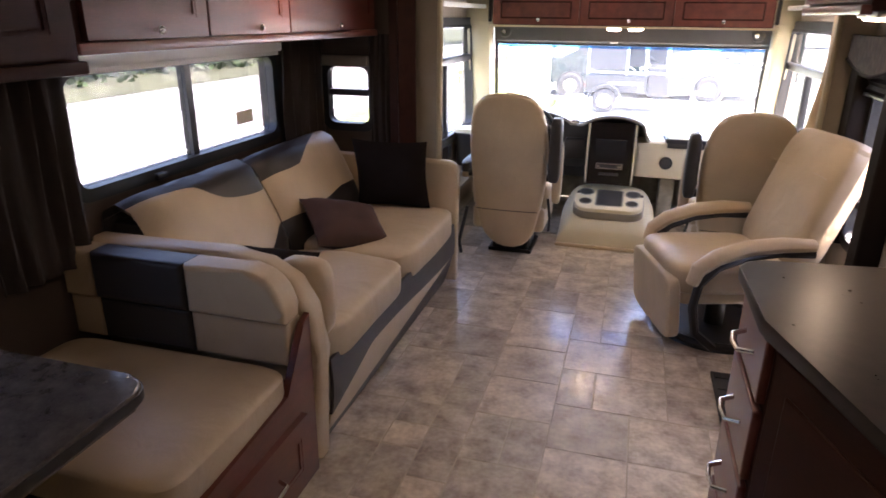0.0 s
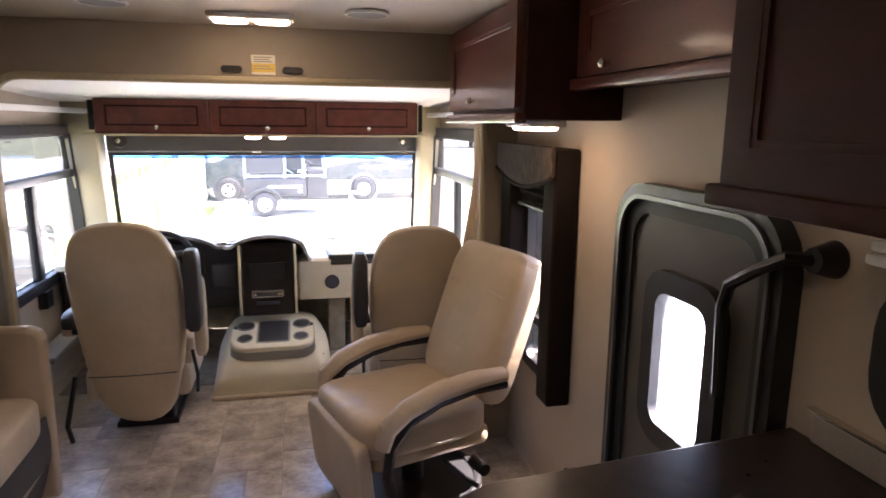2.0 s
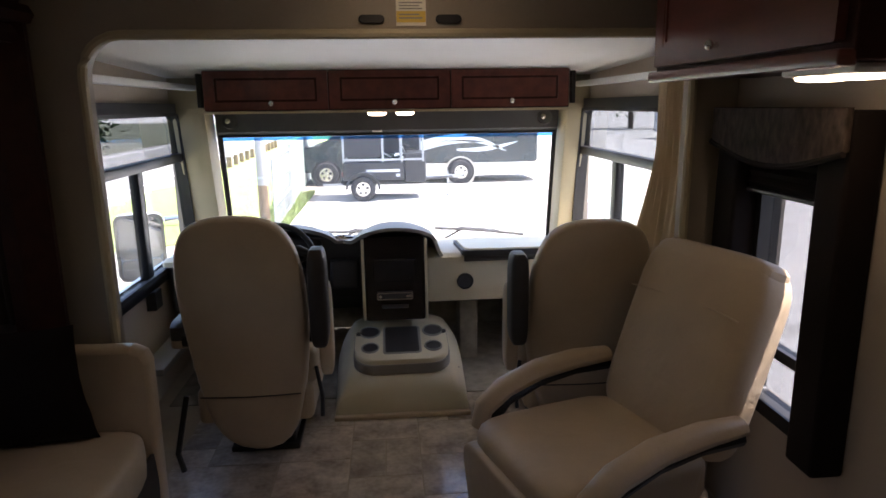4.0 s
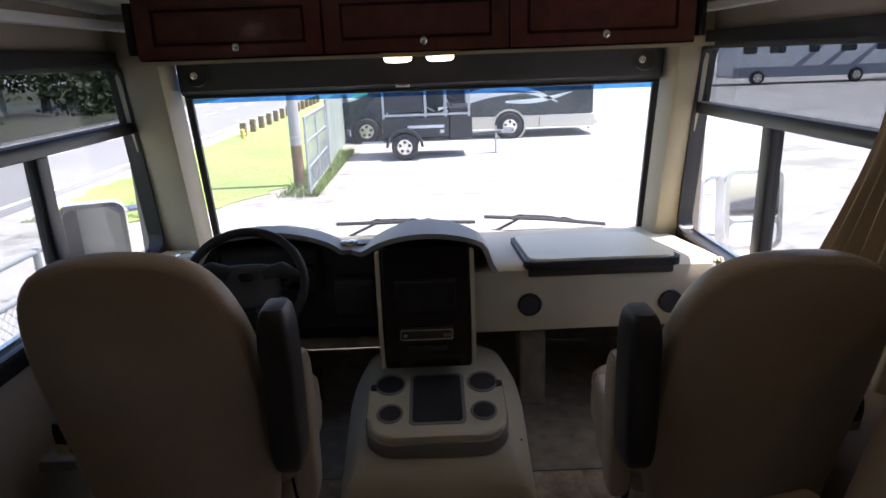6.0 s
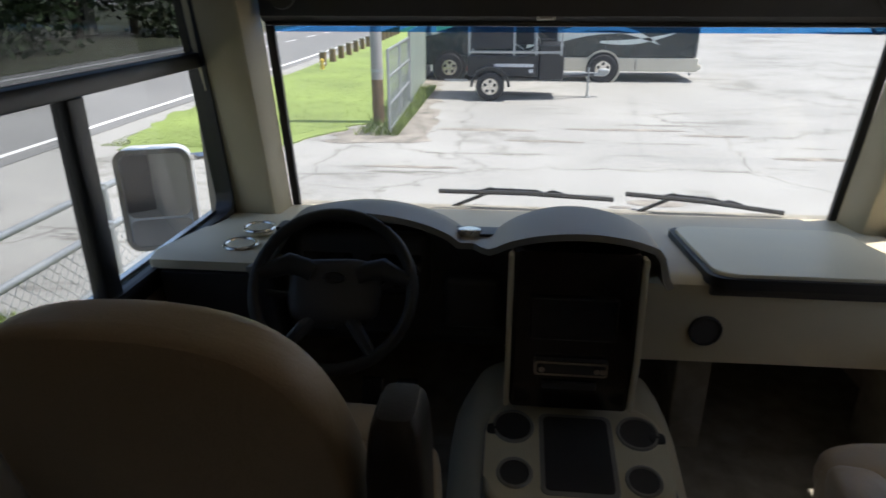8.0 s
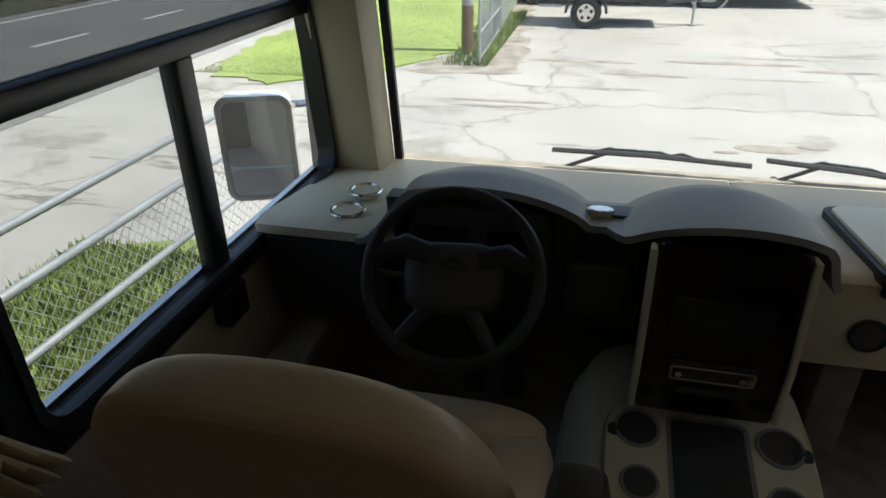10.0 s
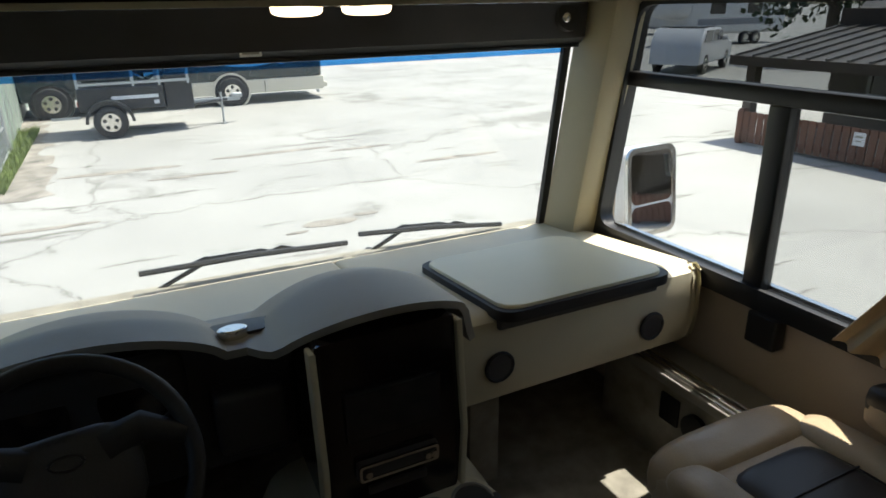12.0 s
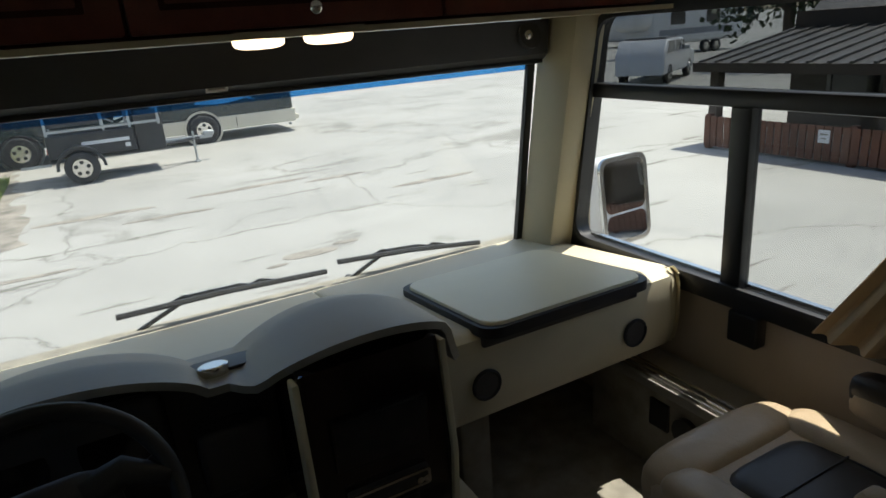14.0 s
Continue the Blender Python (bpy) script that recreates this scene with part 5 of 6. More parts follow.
def dinette():
    b = thing("dinette_bench", (-1.27, -3.6, 0), "cherry dinette bench with tan cushion and drawer", "bench")
    part("box_side", prism([(-3.98, 0.0), (-3.25, 0.0), (-3.25, 0.62), (-3.30, 0.60), (-3.42, 0.40), (-3.98, 0.36)], "x", -0.865, -0.84, 0.005), CHERRY, b, "cherry end panel")
    part("box_body", box(-1.72, -0.866, -3.98, -3.26, 0.0, 0.355, 0.004), CHERRY_D, b)
    dr = door_front(b, -3.90, -3.34, 0.05, 0.30, -0.84, 1, CHERRY, None, "drawer_front")
    part("handle", tube([(-0.822, -3.70, 0.175), (-0.790, -3.685, 0.175), (-0.785, -3.62, 0.175), (-0.790, -3.555, 0.175), (-0.822, -3.54, 0.175)], 0.0075, 8), CHROME, dr, "bowed nickel handle")
    part("seat_cushion", cushion(-1.28, -3.67, 0.415, 0.86, 0.62, 0.12, 0.22, None, 28), LEATHER, b, "tan vinyl seat cushion")
    r = 0.13
    bend = [(-0.875 - r + r * math.cos(radians(a)), 0.785 - r + r * math.sin(radians(a))) for a in range(0, 91, 15)]
    for x0, x1, m in ((-1.725, -1.602, LEATHER), (-1.60, -1.232, LEATHER_D), (-1.23, -0.875, LEATHER)):
        lab = "charcoal back panel" if m is LEATHER_D else "tan back panel"
        part("back_panel", prism([(x0, 0.46), (x1, 0.46), (x1, 0.612), (x0, 0.612)], "y", -3.345, -3.248, 0.014, 3), m, b, lab)
        top = [(x0, 0.616), (x1, 0.616)] + (bend if x1 > -1 else [(x1, 0.785)]) + [(x0, 0.785)]
        part("back_panel", prism(top, "y", -3.362, -3.248, 0.020, 4), m, b, lab)
    t = thing("dinette_table", (-1.3, -4.5, 0), "grey laminate dinette table with rounded corner", "table")
    part("tabletop", prism(rounded(-1.72, -0.88, -5.15, -3.92, 0.07, 6), "z", 0.712, 0.754, 0.008, 3), TABLETOP, t)
    part("edge_band", ring(rounded(-1.722, -0.878, -5.152, -3.918, 0.07, 6), rounded(-1.718, -0.882, -5.148, -3.922, 0.07, 6), "z", 0.720, 0.744), BLACKM, t)
    part("leg", rod((-1.2, -4.6, 0.0), (-1.2, -4.6, 0.712), 0.04), CHROME, t)
    part("foot_plate", rod((-1.2, -4.6, 0.0), (-1.2, -4.6, 0.02), 0.15, n=24), CHROME, t)


dinette()
wall_cabinet("cherry overhead cabinet with three doors above the sofa", -3.50, -1.33, 1.445, 1.899, -1.729, -1.37, 1,
             [(-3.46, -2.91, 1.47, 1.88, (-3.185, 1.495)), (-2.90, -2.33, 1.47, 1.88, (-2.60, 1.495)), (-2.32, -1.36, 1.47, 1.88, (-1.86, 1.495))])
wall_cabinet("dark cherry overhead cabinet above the dinette", -5.6, -3.52, 1.40, 1.899, -1.729, -1.33, 1, [(-4.5, -3.56, 1.43, 1.88, None), (-5.56, -4.54, 1.43, 1.88, None)], CHERRY_D)
vs = thing("window_blind", (-1.70, -2.5, 1.36), "pale rolled window shade above the sofa window", "shade")
part("headrail", box(-1.728, -1.66, -3.28, -1.86, 1.365, 1.440, 0.012, 3), WHITEPL, vs)
part("hem", box(-1.724, -1.68, -3.27, -1.87, 1.345, 1.366, 0.004), WHITEPL, vs)
pleats("window_drape", ((-1.67, -3.62), (-1.67, -3.27)), 0.72, 1.40, DRAPE_D, "dark brown drape at the end of the sofa window", 0.022, 5)
pleats("window_drape", ((-1.67, -1.86), (-1.67, -1.42)), 0.80, 1.44, DRAPE_D, "dark brown drape in the slide-out corner", 0.02, 5)
pleats("window_drape", ((-1.41, -1.30), (-1.285, -1.30)), 0.80, 1.44, DRAPE_D, "dark drape beside the small window", 0.014, 3)
hv = thing("small_valance", (-1.55, -1.30, 1.25), "grey shade above the small slide-out window", "shade")
part("headrail", box(-1.72, -1.42, -1.32, -1.275, 1.255, 1.315, 0.008), DASH_GREY, hv)


# ---- outside ----
GZ = -0.95
setting("ground", sheet(lambda u, v: (-400 + 800 * u, -400 + 800 * v, GZ), 8, 8), ASPHALT, "sun-bleached cracked asphalt lot")
def ragged(pts, amp, step, seed):
    """A polygon whose sides wander unevenly."""
    out = []
    for k, p in enumerate(pts):
        q = pts[(k + 1) % len(pts)]
        n = max(1, int(math.dist(p, q) / step))
        if math.dist(p, q) > 30:
            n = 1
        for i in range(n):
            t = i / n
            x, y = p[0] + (q[0] - p[0]) * t, p[1] + (q[1] - p[1]) * t
            out.append((x + amp * noise.noise(Vector((x * 1.9, y * 1.9, seed))), y + amp * noise.noise(Vector((x * 1.9, y * 1.9, seed + 9)))))
    return out


setting("lawn", prism(ragged([(-2.80, 10.6), (-2.75, 14.0), (-3.3, 60), (-7.9, 60), (-7.15, 18), (-7.1, 11.0), (-6.9, 9.2), (-6.4, 8.0), (-5.2, 7.7), (-4.1, 8.5), (-3.4, 9.4)], 0.35, 0.22, 3.0), "z", GZ - 0.02, GZ + 0.025), GRASS, "bright green mown verge")
setting("lawn_strip", prism([(-1.75, -7), (-1.75, 1.2), (-2.3, 2.6), (-3.1, 2.75), (-3.76, 2.55), (-4.2, 2.3), (-4.4, 1.4), (-4.0, -1.0), (-3.4, -7)], "z", GZ - 0.02, GZ + 0.02), GRASS, "grass strip along the chain-link fence")
setting("road", prism([(-7.2, -80), (-7.6, 20), (-8.6, 120), (-17, 120), (-15.5, 20), (-15, -80)], "z", GZ - 0.02, GZ + 0.012), ROADM, "grey public road")
for k, x in enumerate((-8.0, -11.4, -14.6)):
    bm = bmesh.new()
    for j in range(30):
        y = -30 + j * 3.6
        box(x - 0.06 - 0.008 * max(0, y - 20), x + 0.06 - 0.008 * max(0, y - 20), y, y + (3.6 if k != 1 else 1.6), GZ + 0.013, GZ + 0.018, bm=bm)
    setting("road_line_%d" % (k + 1), bm, LINEW, "white road marking")
setting("far_verge", prism([(-15, -80), (-15.4, 20), (-16.9, 120), (-120, 120), (-120, -80)], "z", GZ - 0.02, GZ + 0.03), WOODFLOOR, "dim leaf-strewn ground beyond the road")
setting("gravel_edge", prism(ragged([(-3.3, 8.7), (-2.4, 8.8), (-1.6, 9.3), (-1.75, 12.0), (-2.2, 18), (-2.9, 18), (-2.9, 10.4), (-3.6, 9.5)], 0.5, 0.2, 8.0), "z", GZ - 0.02, GZ + 0.006), GRAVEL, "broken gravel along the gate")


def blades(nm, count, area, h, label):
    bm = bmesh.new()
    rnd = random.Random(7)
    for _ in range(count):
        x, y = area(rnd)
        a, s = rnd.random() * 6.28, h * (0.5 + rnd.random())
        dx, dy = math.cos(a) * 0.012, math.sin(a) * 0.012
        lx, ly = (rnd.random() - 0.5) * s, (rnd.random() - 0.5) * s
        bm.faces.new([bm.verts.new(p) for p in ((x - dx, y - dy, GZ + 0.015), (x + dx, y + dy, GZ + 0.015), (x + lx, y + ly, GZ + 0.02 + s))])
    tagged(part(nm, bm, BLADE, smooth=False), label, "grass", "", "stuff")


def oval(cx, cy, rx, ry, n=16):
    return [(cx + rx * math.cos(2 * math.pi * k / n), cy + ry * math.sin(2 * math.pi * k / n)) for k in range(n)]


for k, (cx, cy, rx, ry) in enumerate(((1.6, 5.95, 0.34, 0.13), (2.1, 6.1, 0.16, 0.06), (1.15, 5.75, 0.14, 0.05), (-0.6, 10.2, 0.9, 0.12), (1.9, 10.4, 1.1, 0.10), (0.4, 9.3, 0.7, 0.08), (4.6, 8.4, 0.8, 0.10), (3.4, 10.0, 0.6, 0.08), (-1.6, 7.4, 0.7, 0.07))):
    setting("pothole_%d" % (k + 1), prism(ragged(oval(cx, cy, rx, ry, 24), 0.045, 0.04, 11.0 + k), "z", GZ - 0.02, GZ + 0.005), GRAVEL, "broken dark spot in the asphalt")


def verge_spot(r):
    y = 8.2 + r.random() ** 1.6 * 14
    near = -3.0 - max(0.0, 10.6 - y) * 0.75
    return near - r.random() ** 1.3 * max(0.2, 6.9 + near), y


blades("grass", 26000, lambda r: (-1.8 - r.random() * 2.5, -1.2 + r.random() * 3.6), 0.07, "thick green grass along the fence")
blades("verge_grass", 16000, verge_spot, 0.016, "green grass blades of the verge")
blades("weeds", 2600, lambda r: (-2.15 - 0.75 * r.random() ** 2, 9.4 + 6 * r.random()), 0.12, "weeds below the gate")

up = thing("utility_pole", (-2.72, 10.66, GZ), "weathered wooden utility pole, grey above and brown below", "pole")
part("lower_shaft", rod((-2.72, 10.66, GZ - 0.2), (-2.72, 10.66, -0.12), 0.115, 0.110, 18), POLEW, up, "stained brown lower shaft")
part("upper_shaft", rod((-2.72, 10.66, -0.12), (-2.72, 10.66, 6.5), 0.112, 0.09, 18), POLEG, up, "grey upper shaft")
part("band", rod((-2.72, 10.66, 0.02), (-2.72, 10.66, 0.07), 0.116, n=18), GALV, up)


def wires(bm, y0, y1, z0, z1, xf, pitch, r):
    """Crossing chain-link wires in an upright plane x = xf(y)."""
    h = z1 - z0
    k = int((y1 - y0 + h) / pitch)
    for i in range(k):
        for s in (1, -1):
            a = y0 - h + i * pitch if s > 0 else y0 + i * pitch
            p, q = [a, z0], [a + s * h, z1]
            if s > 0:
                if p[0] < y0:
                    p = [y0, z0 + (y0 - a)]
                if q[0] > y1:
                    q = [y1, z0 + (y1 - a)]
            else:
                if q[0] < y0:
                    q = [y0, z0 + (a - y0)]
                if p[0] > y1:
                    p = [y1, z0 + (a - y1)]
            if p[1] < q[1] - 0.01 and z0 - 0.01 <= p[1] <= z1:
                rod((xf(p[0]), p[0], p[1]), (xf(q[0]), q[0], q[1]), r, n=3, bm=bm)


def gate():
    g = thing("metal_gate", (-2.4, 10.0, GZ), "open galvanised chain-link gate standing beside the lot", "gate")
    a, b = Vector((-2.30, 9.55, 0)), Vector((-2.42, 12.6, 0))
    d = b - a
    P = lambda t, z: (a.x + d.x * t, a.y + d.y * t, z)
    for z in (-0.86, -0.42, 0.05, 0.50):
        part("rail", rod(P(0, z), P(1, z), 0.024, n=8), GALV, g)
    for t in (0, 0.5, 1):
        part("post", rod(P(t, -0.90), P(t, 0.52), 0.026, n=8), GALV, g)
    bm = bmesh.new()
    wires(bm, a.y, b.y, -0.86, 0.50, lambda y: a.x + (y - a.y) / d.y * d.x, 0.11, 0.004)
    ob = part("mesh", bm, GALV, g, "chain-link mesh")
    tagged(ob, kind="stuff")
    for t in (0.02, 0.06):
        part("caster", rod((P(t, 0)[0] - 0.03, P(t, 0)[1], -0.90), (P(t, 0)[0] + 0.03, P(t, 0)[1], -0.90), 0.05, n=12), RUBBER, g)
    f = thing("slatted_fence", (-2.6, 16, GZ), "pale green slatted fence behind the gate", "fence")
    for k in range(40):
        y = 12.9 + k * 0.23
        x = -2.45 - (y - 12.9) * 0.05
        part("slat", box(x - 0.02, x + 0.02, y, y + 0.19, GZ, 0.62), FENCEGREEN if k % 4 else GALV, f)
    for z in (-0.7, 0.4):
        part("rail", rod((-2.49, 12.9, z), (-2.95, 22.1, z), 0.025, n=8), GALV, f)


gate()


def near_fence():
    f = thing("chain_link_fence", (-2.6, 0, GZ), "low galvanised chain-link fence on a grass strip", "fence")
    for z, dx in ((0.19, -0.34), (0.10, 0.0), (-0.22, 0.0)):
        part("rail", rod((-2.6 + dx, -6.5, z), (-2.6 + dx, 2.6, z), 0.023, n=10), GALV, f, "galvanised rail")
    for y in (-5.4, -3.0, -0.6, 1.8):
        part("post", rod((-2.6, y, GZ - 0.1), (-2.6, y, 0.13), 0.027, n=10), GALV, f)
        part("post", rod((-2.94, y + 0.5, GZ - 0.1), (-2.94, y + 0.5, 0.22), 0.027, n=10), GALV, f)
    bm = bmesh.new()
    wires(bm, -2.5, 2.6, GZ + 0.02, 0.10, lambda y: -2.6, 0.075, 0.0022)
    tagged(part("mesh", bm, GALV, f, "chain-link mesh"), kind="stuff")


near_fence()

for k in range(14):
    y = 20.3 + k * 1.35
    p = thing("guard_post", (-6.55 - 0.03 * k, y, GZ), "short dark wooden verge post", "post", "verge posts")
    part("post_body", box(-6.65 - 0.03 * k, -6.45 - 0.03 * k, y, y + 0.2, GZ, GZ + 0.46, 0.02), POLEW, p)
    part("cap", box(-6.66 - 0.03 * k, -6.44 - 0.03 * k, y - 0.01, y + 0.21, GZ + 0.46, GZ + 0.50, 0.01), POLEG, p)
hy = thing("fire_hydrant", (-6.3, 19.4, GZ), "yellow and white fire hydrant on the verge", "hydrant")
hy.scale = (0.55, 0.55, 0.55)
part("barrel", rod((-6.3, 19.4, GZ), (-6.3, 19.4, GZ + 0.5), 0.12, 0.11), YELLOW, hy)
part("bonnet", cushion(-6.3, 19.4, GZ + 0.55, 0.26, 0.26, 0.22, 1.0, None, 14), YELLOW, hy)
part("outlet", rod((-6.46, 19.4, GZ + 0.36), (-6.14, 19.4, GZ + 0.36), 0.06), WHITEPL, hy)


def wheel(parent, x, y, r, w, s, rimmat=None):
    """A road wheel whose outer face looks along s on y."""
    t = part("wheel", bmesh_torus(x, y, r, w), RUBBER, parent, "black tyre")
    part("rim", rod((x, y + s * w * 0.30, GZ + r), (x, y + s * w * 0.52, GZ + r), r * 0.60, r * 0.56, 20), rimmat or CHROME, t, "bright rim")
    for k in range(5):
        a = k * 2 * math.pi / 5 + 0.3
        part("spoke_gap", rod((x + r * 0.36 * math.cos(a), y + s * w * 0.50, GZ + r + r * 0.36 * math.sin(a)), (x + r * 0.36 * math.cos(a), y + s * w * 0.56, GZ + r + r * 0.36 * math.sin(a)), r * 0.12, n=8), RUBBER, t)
    part("hub", rod((x, y + s * w * 0.50, GZ + r), (x, y + s * w * 0.60, GZ + r), r * 0.14, n=12), CHROME, t)


def bmesh_torus(x, y, r, w):
    bm = bmesh.new()
    n = 28
    prof = [(r * 0.60, -0.46), (r * 0.80, -0.5), (r * 0.96, -0.42), (r, -0.25), (r, 0.25), (r * 0.96, 0.42), (r * 0.80, 0.5), (r * 0.60, 0.46)]
    rows = [[bm.verts.new((x + p[0] * math.cos(a), y + p[1] * w, GZ + r + p[0] * math.sin(a))) for p in prof] for a in [2 * math.pi * k / n for k in range(n)]]
    for i in range(n):
        for j in range(len(prof)):
            bm.faces.new((rows[i][j], rows[(i + 1) % n][j], rows[(i + 1) % n][(j + 1) % 8], rows[i][(j + 1) % 8]))
    return bm


def utility_trailer():
    t = thing("utility_trailer", (-0.4, 14.2, GZ), "black camping utility trailer with mesh sides and silver wheels", "trailer")
    y0, y1 = 13.75, 15.15
    part("tub", box(-1.22, 0.42, y0, y1, -0.42, 0.05, 0.03), TRBLACK, t, "black steel tub")
    part("front_locker", box(0.43, 1.0, y0 + 0.1, y1 - 0.1, -0.50, 0.28, 0.03), TRBLACK, t, "black front locker")
    part("fender", prism([(-0.68 + 0.46 * math.cos(a), GZ + 0.33 + 0.44 * math.sin(a)) for a in [math.pi * k / 12 for k in range(13)]] + [(-0.68 + 0.40 * math.cos(a), GZ + 0.33 + 0.39 * math.sin(a)) for a in [math.pi * (12 - k) / 12 for k in range(13)]], "y", y0 - 0.28, y0 + 0.02), TRBLACK, t, "rounded black fender")
    for x in (-1.18, -0.15, 0.35, 0.92):
        part("upright", box(x - 0.025, x + 0.025, y0, y0 + 0.05, 0.05, 1.9), GALV, t, "bright cage upright")
        part("upright", box(x - 0.025, x + 0.025, y1 - 0.05, y1, 0.05, 1.9), GALV, t)
    part("side_mesh", box(-1.15, -0.20, y0 + 0.01, y0 + 0.04, 0.20, 1.35, 0.01), TARP, t, "dark mesh panel")
    part("side_mesh", box(-1.15, 0.9, y1 - 0.04, y1 - 0.01, 0.20, 1.35, 0.01), TARP, t, "dark mesh panel")
    rnd = random.Random(3)
    for k in range(26):
        x, z = 0.02 + rnd.random() * 0.80, 0.15 + rnd.random() * 1.3
        a = rnd.random() * 3.1
        part("gear_tube", rod((x, y0 + 0.2 + rnd.random() * 0.6, z), (x + 0.28 * math.cos(a), y0 + 0.1 + rnd.random() * 0.5, z + 0.28 * math.sin(a)), 0.02, n=6), GALV if k % 2 else TRBLACK, t)
    for z in (0.10, 1.42, 1.88):
        part("cage_rail", box(-1.2, 0.95, y0 - 0.01, y0 + 0.04, z, z + 0.05), GALV, t, "bright cage rail")
    part("stripe", box(-0.6, 0.30, y0 - 0.006, y0 + 0.002, -0.20, -0.13), RVWHITE, t, "pale stripe")
    part("badge", box(0.20, 0.30, y0 - 0.008, y0 + 0.002, -0.33, -0.25), RVWHITE, t)
    part("roof_panel", box(-1.22, 0.97, y0, y1, 1.93, 1.98), TRBLACK, t)
    part("drawbar", box(0.9, 2.05, 14.38, 14.48, -0.46, -0.38, 0.01), GALV, t, "galvanised drawbar")
    part("drawbar_brace", tube([(0.95, 13.95, -0.42), (1.75, 14.38, -0.42)], 0.035, 8), TRBLACK, t)
    part("jack", rod((1.62, 14.30, GZ), (1.62, 14.30, -0.25), 0.025, n=8), GALV, t, "jockey jack")
    part("jack_foot", rod((1.62, 14.30, GZ), (1.62, 14.30, GZ + 0.03), 0.08, n=10), GALV, t)
    part("coupler", cushion(1.98, 14.43, -0.35, 0.26, 0.12, 0.12, 0.5), GALV, t)
    part("step_bar", box(-1.75, -1.22, y0 + 0.1, y0 + 0.15, -0.55, -0.50), GALV, t)
    part("tail_lamp", box(-1.24, -1.215, y0 + 0.05, y0 + 0.15, -0.30, -0.20), REDP, t)
    wheel(t, -0.68, y0 - 0.13, 0.33, 0.2, -1)
    wheel(t, -0.68, y1 + 0.13, 0.33, 0.2, 1)


utility_trailer()


def small_motorhome():
    m = thing("small_motorhome", (1.5, 18.4, GZ), "dark green and cream cab-over motorhome with pale swooshes", "motorhome")
    y0, y1 = 17.25, 19.55
    part("body", box(-0.9, 4.85, y0, y1, -0.33, 2.35, 0.10, 3), RVGREEN, m, "dark green coach body")
    part("skirt", box(-0.85, 4.88, y0 - 0.012, y1 + 0.012, -0.66, -0.30, 0.02), RVCREAM, m, "cream lower skirt")
    part("over_cab", box(-2.3, -0.88, y0 + 0.02, y1 - 0.02, 1.05, 2.25, 0.15, 4), RVGREEN, m, "green over-cab bunk")
    part("cab", prism([(-2.95, -0.55), (-3.0, -0.05), (-2.75, 0.22), (-1.95, 0.36), (-1.35, 1.05), (-0.9, 1.05), (-0.9, -0.55)], "y", y0 + 0.15, y1 - 0.15, 0.05, 3), RVGREEN, m, "green van cab")
    part("side_window", prism([(-1.85, 0.38), (-1.32, 0.98), (-1.0, 0.98), (-1.0, 0.38)], "y", y0 + 0.135, y0 + 0.155), VGLASS, m, "dark cab window")
    part("bumper", box(-3.08, -2.85, y0 + 0.12, y1 - 0.12, -0.62, -0.42, 0.03), RVCREAM, m)
    part("headlight", box(-3.0, -2.9, y0 + 0.14, y0 + 0.35, -0.20, -0.02, 0.02), CLEARPL, m)
    part("indicator", box(-2.96, -2.86, y0 + 0.135, y0 + 0.2, -0.36, -0.24, 0.01), YELLOW, m)
    for x in (2.31, -1.95):
        part("wheel_arch", ring([(x + 0.50 * math.cos(a), GZ + 0.37 + 0.49 * math.sin(a)) for a in [2 * math.pi * k / 28 for k in range(28)]], [(x + 0.45 * math.cos(a), GZ + 0.37 + 0.44 * math.sin(a)) for a in [2 * math.pi * k / 28 for k in range(28)]], "y", y0 - 0.05, y0 + 0.05), RVCREAM if x > 0 else RVGREEN, m, "moulded wheel arch")
        part("arch_void", rod((x, y0 - 0.03, GZ + 0.40), (x, y0 + 0.3, GZ + 0.40), 0.455, n=28), RUBBER, m)
        wheel(m, x, y0 - 0.06, 0.37, 0.22, -1)
        wheel(m, x, y1 - 0.1, 0.37, 0.22, 1)

    def swoosh(x0, z0, x1, z1, bend, wid):
        pts, low = [], []
        for k in range(17):
            t = k / 16
            x, z = x0 + (x1 - x0) * t, z0 + (z1 - z0) * t + bend * math.sin(math.pi * t)
            w = wid * math.sin(math.pi * min(1, t * 0.9 + 0.1)) ** 0.8
            pts.append((x, z + w / 2))
            low.append((x, z - w / 2 - 0.004))
        part("swoosh", prism(pts + low[::-1], "y", y0 - 0.006, y0 + 0.004), SWOOSH, m, "pale teal swoosh decal")

    swoosh(0.2, -0.02, 2.6, 0.62, 0.10, 0.20)
    swoosh(0.3, -0.15, 3.2, 0.35, 0.22, 0.12)
    swoosh(1.9, 0.42, 3.8, 0.05, 0.18, 0.17)
    swoosh(2.2, 0.12, 4.2, 0.36, -0.10, 0.13)
    swoosh(0.2, 0.55, 3.6, 1.0, 0.15, 0.24)
    swoosh(1.0, 0.75, 4.4, 0.62, 0.22, 0.18)
    for x0, x1 in ((0.2, 1.2), (3.2, 4.3)):
        part("coach_window", prism(rounded(x0, x1, 1.0, 1.65, 0.08), "y", y0 - 0.01, y0 + 0.005), VGLASS, m, "dark coach window")
    part("locker_seam", box(3.2, 3.22, y0 - 0.015, y0, -0.62, -0.36), RUBBER, m)
    part("rear_bumper", box(4.86, 5.0, y0 + 0.1, y1 - 0.1, -0.62, -0.48, 0.02), RVCREAM, m)
    part("exhaust", rod((4.7, y0 + 0.1, -0.72), (4.7, y0 - 0.02, -0.72), 0.035), GALV, m)


small_motorhome()


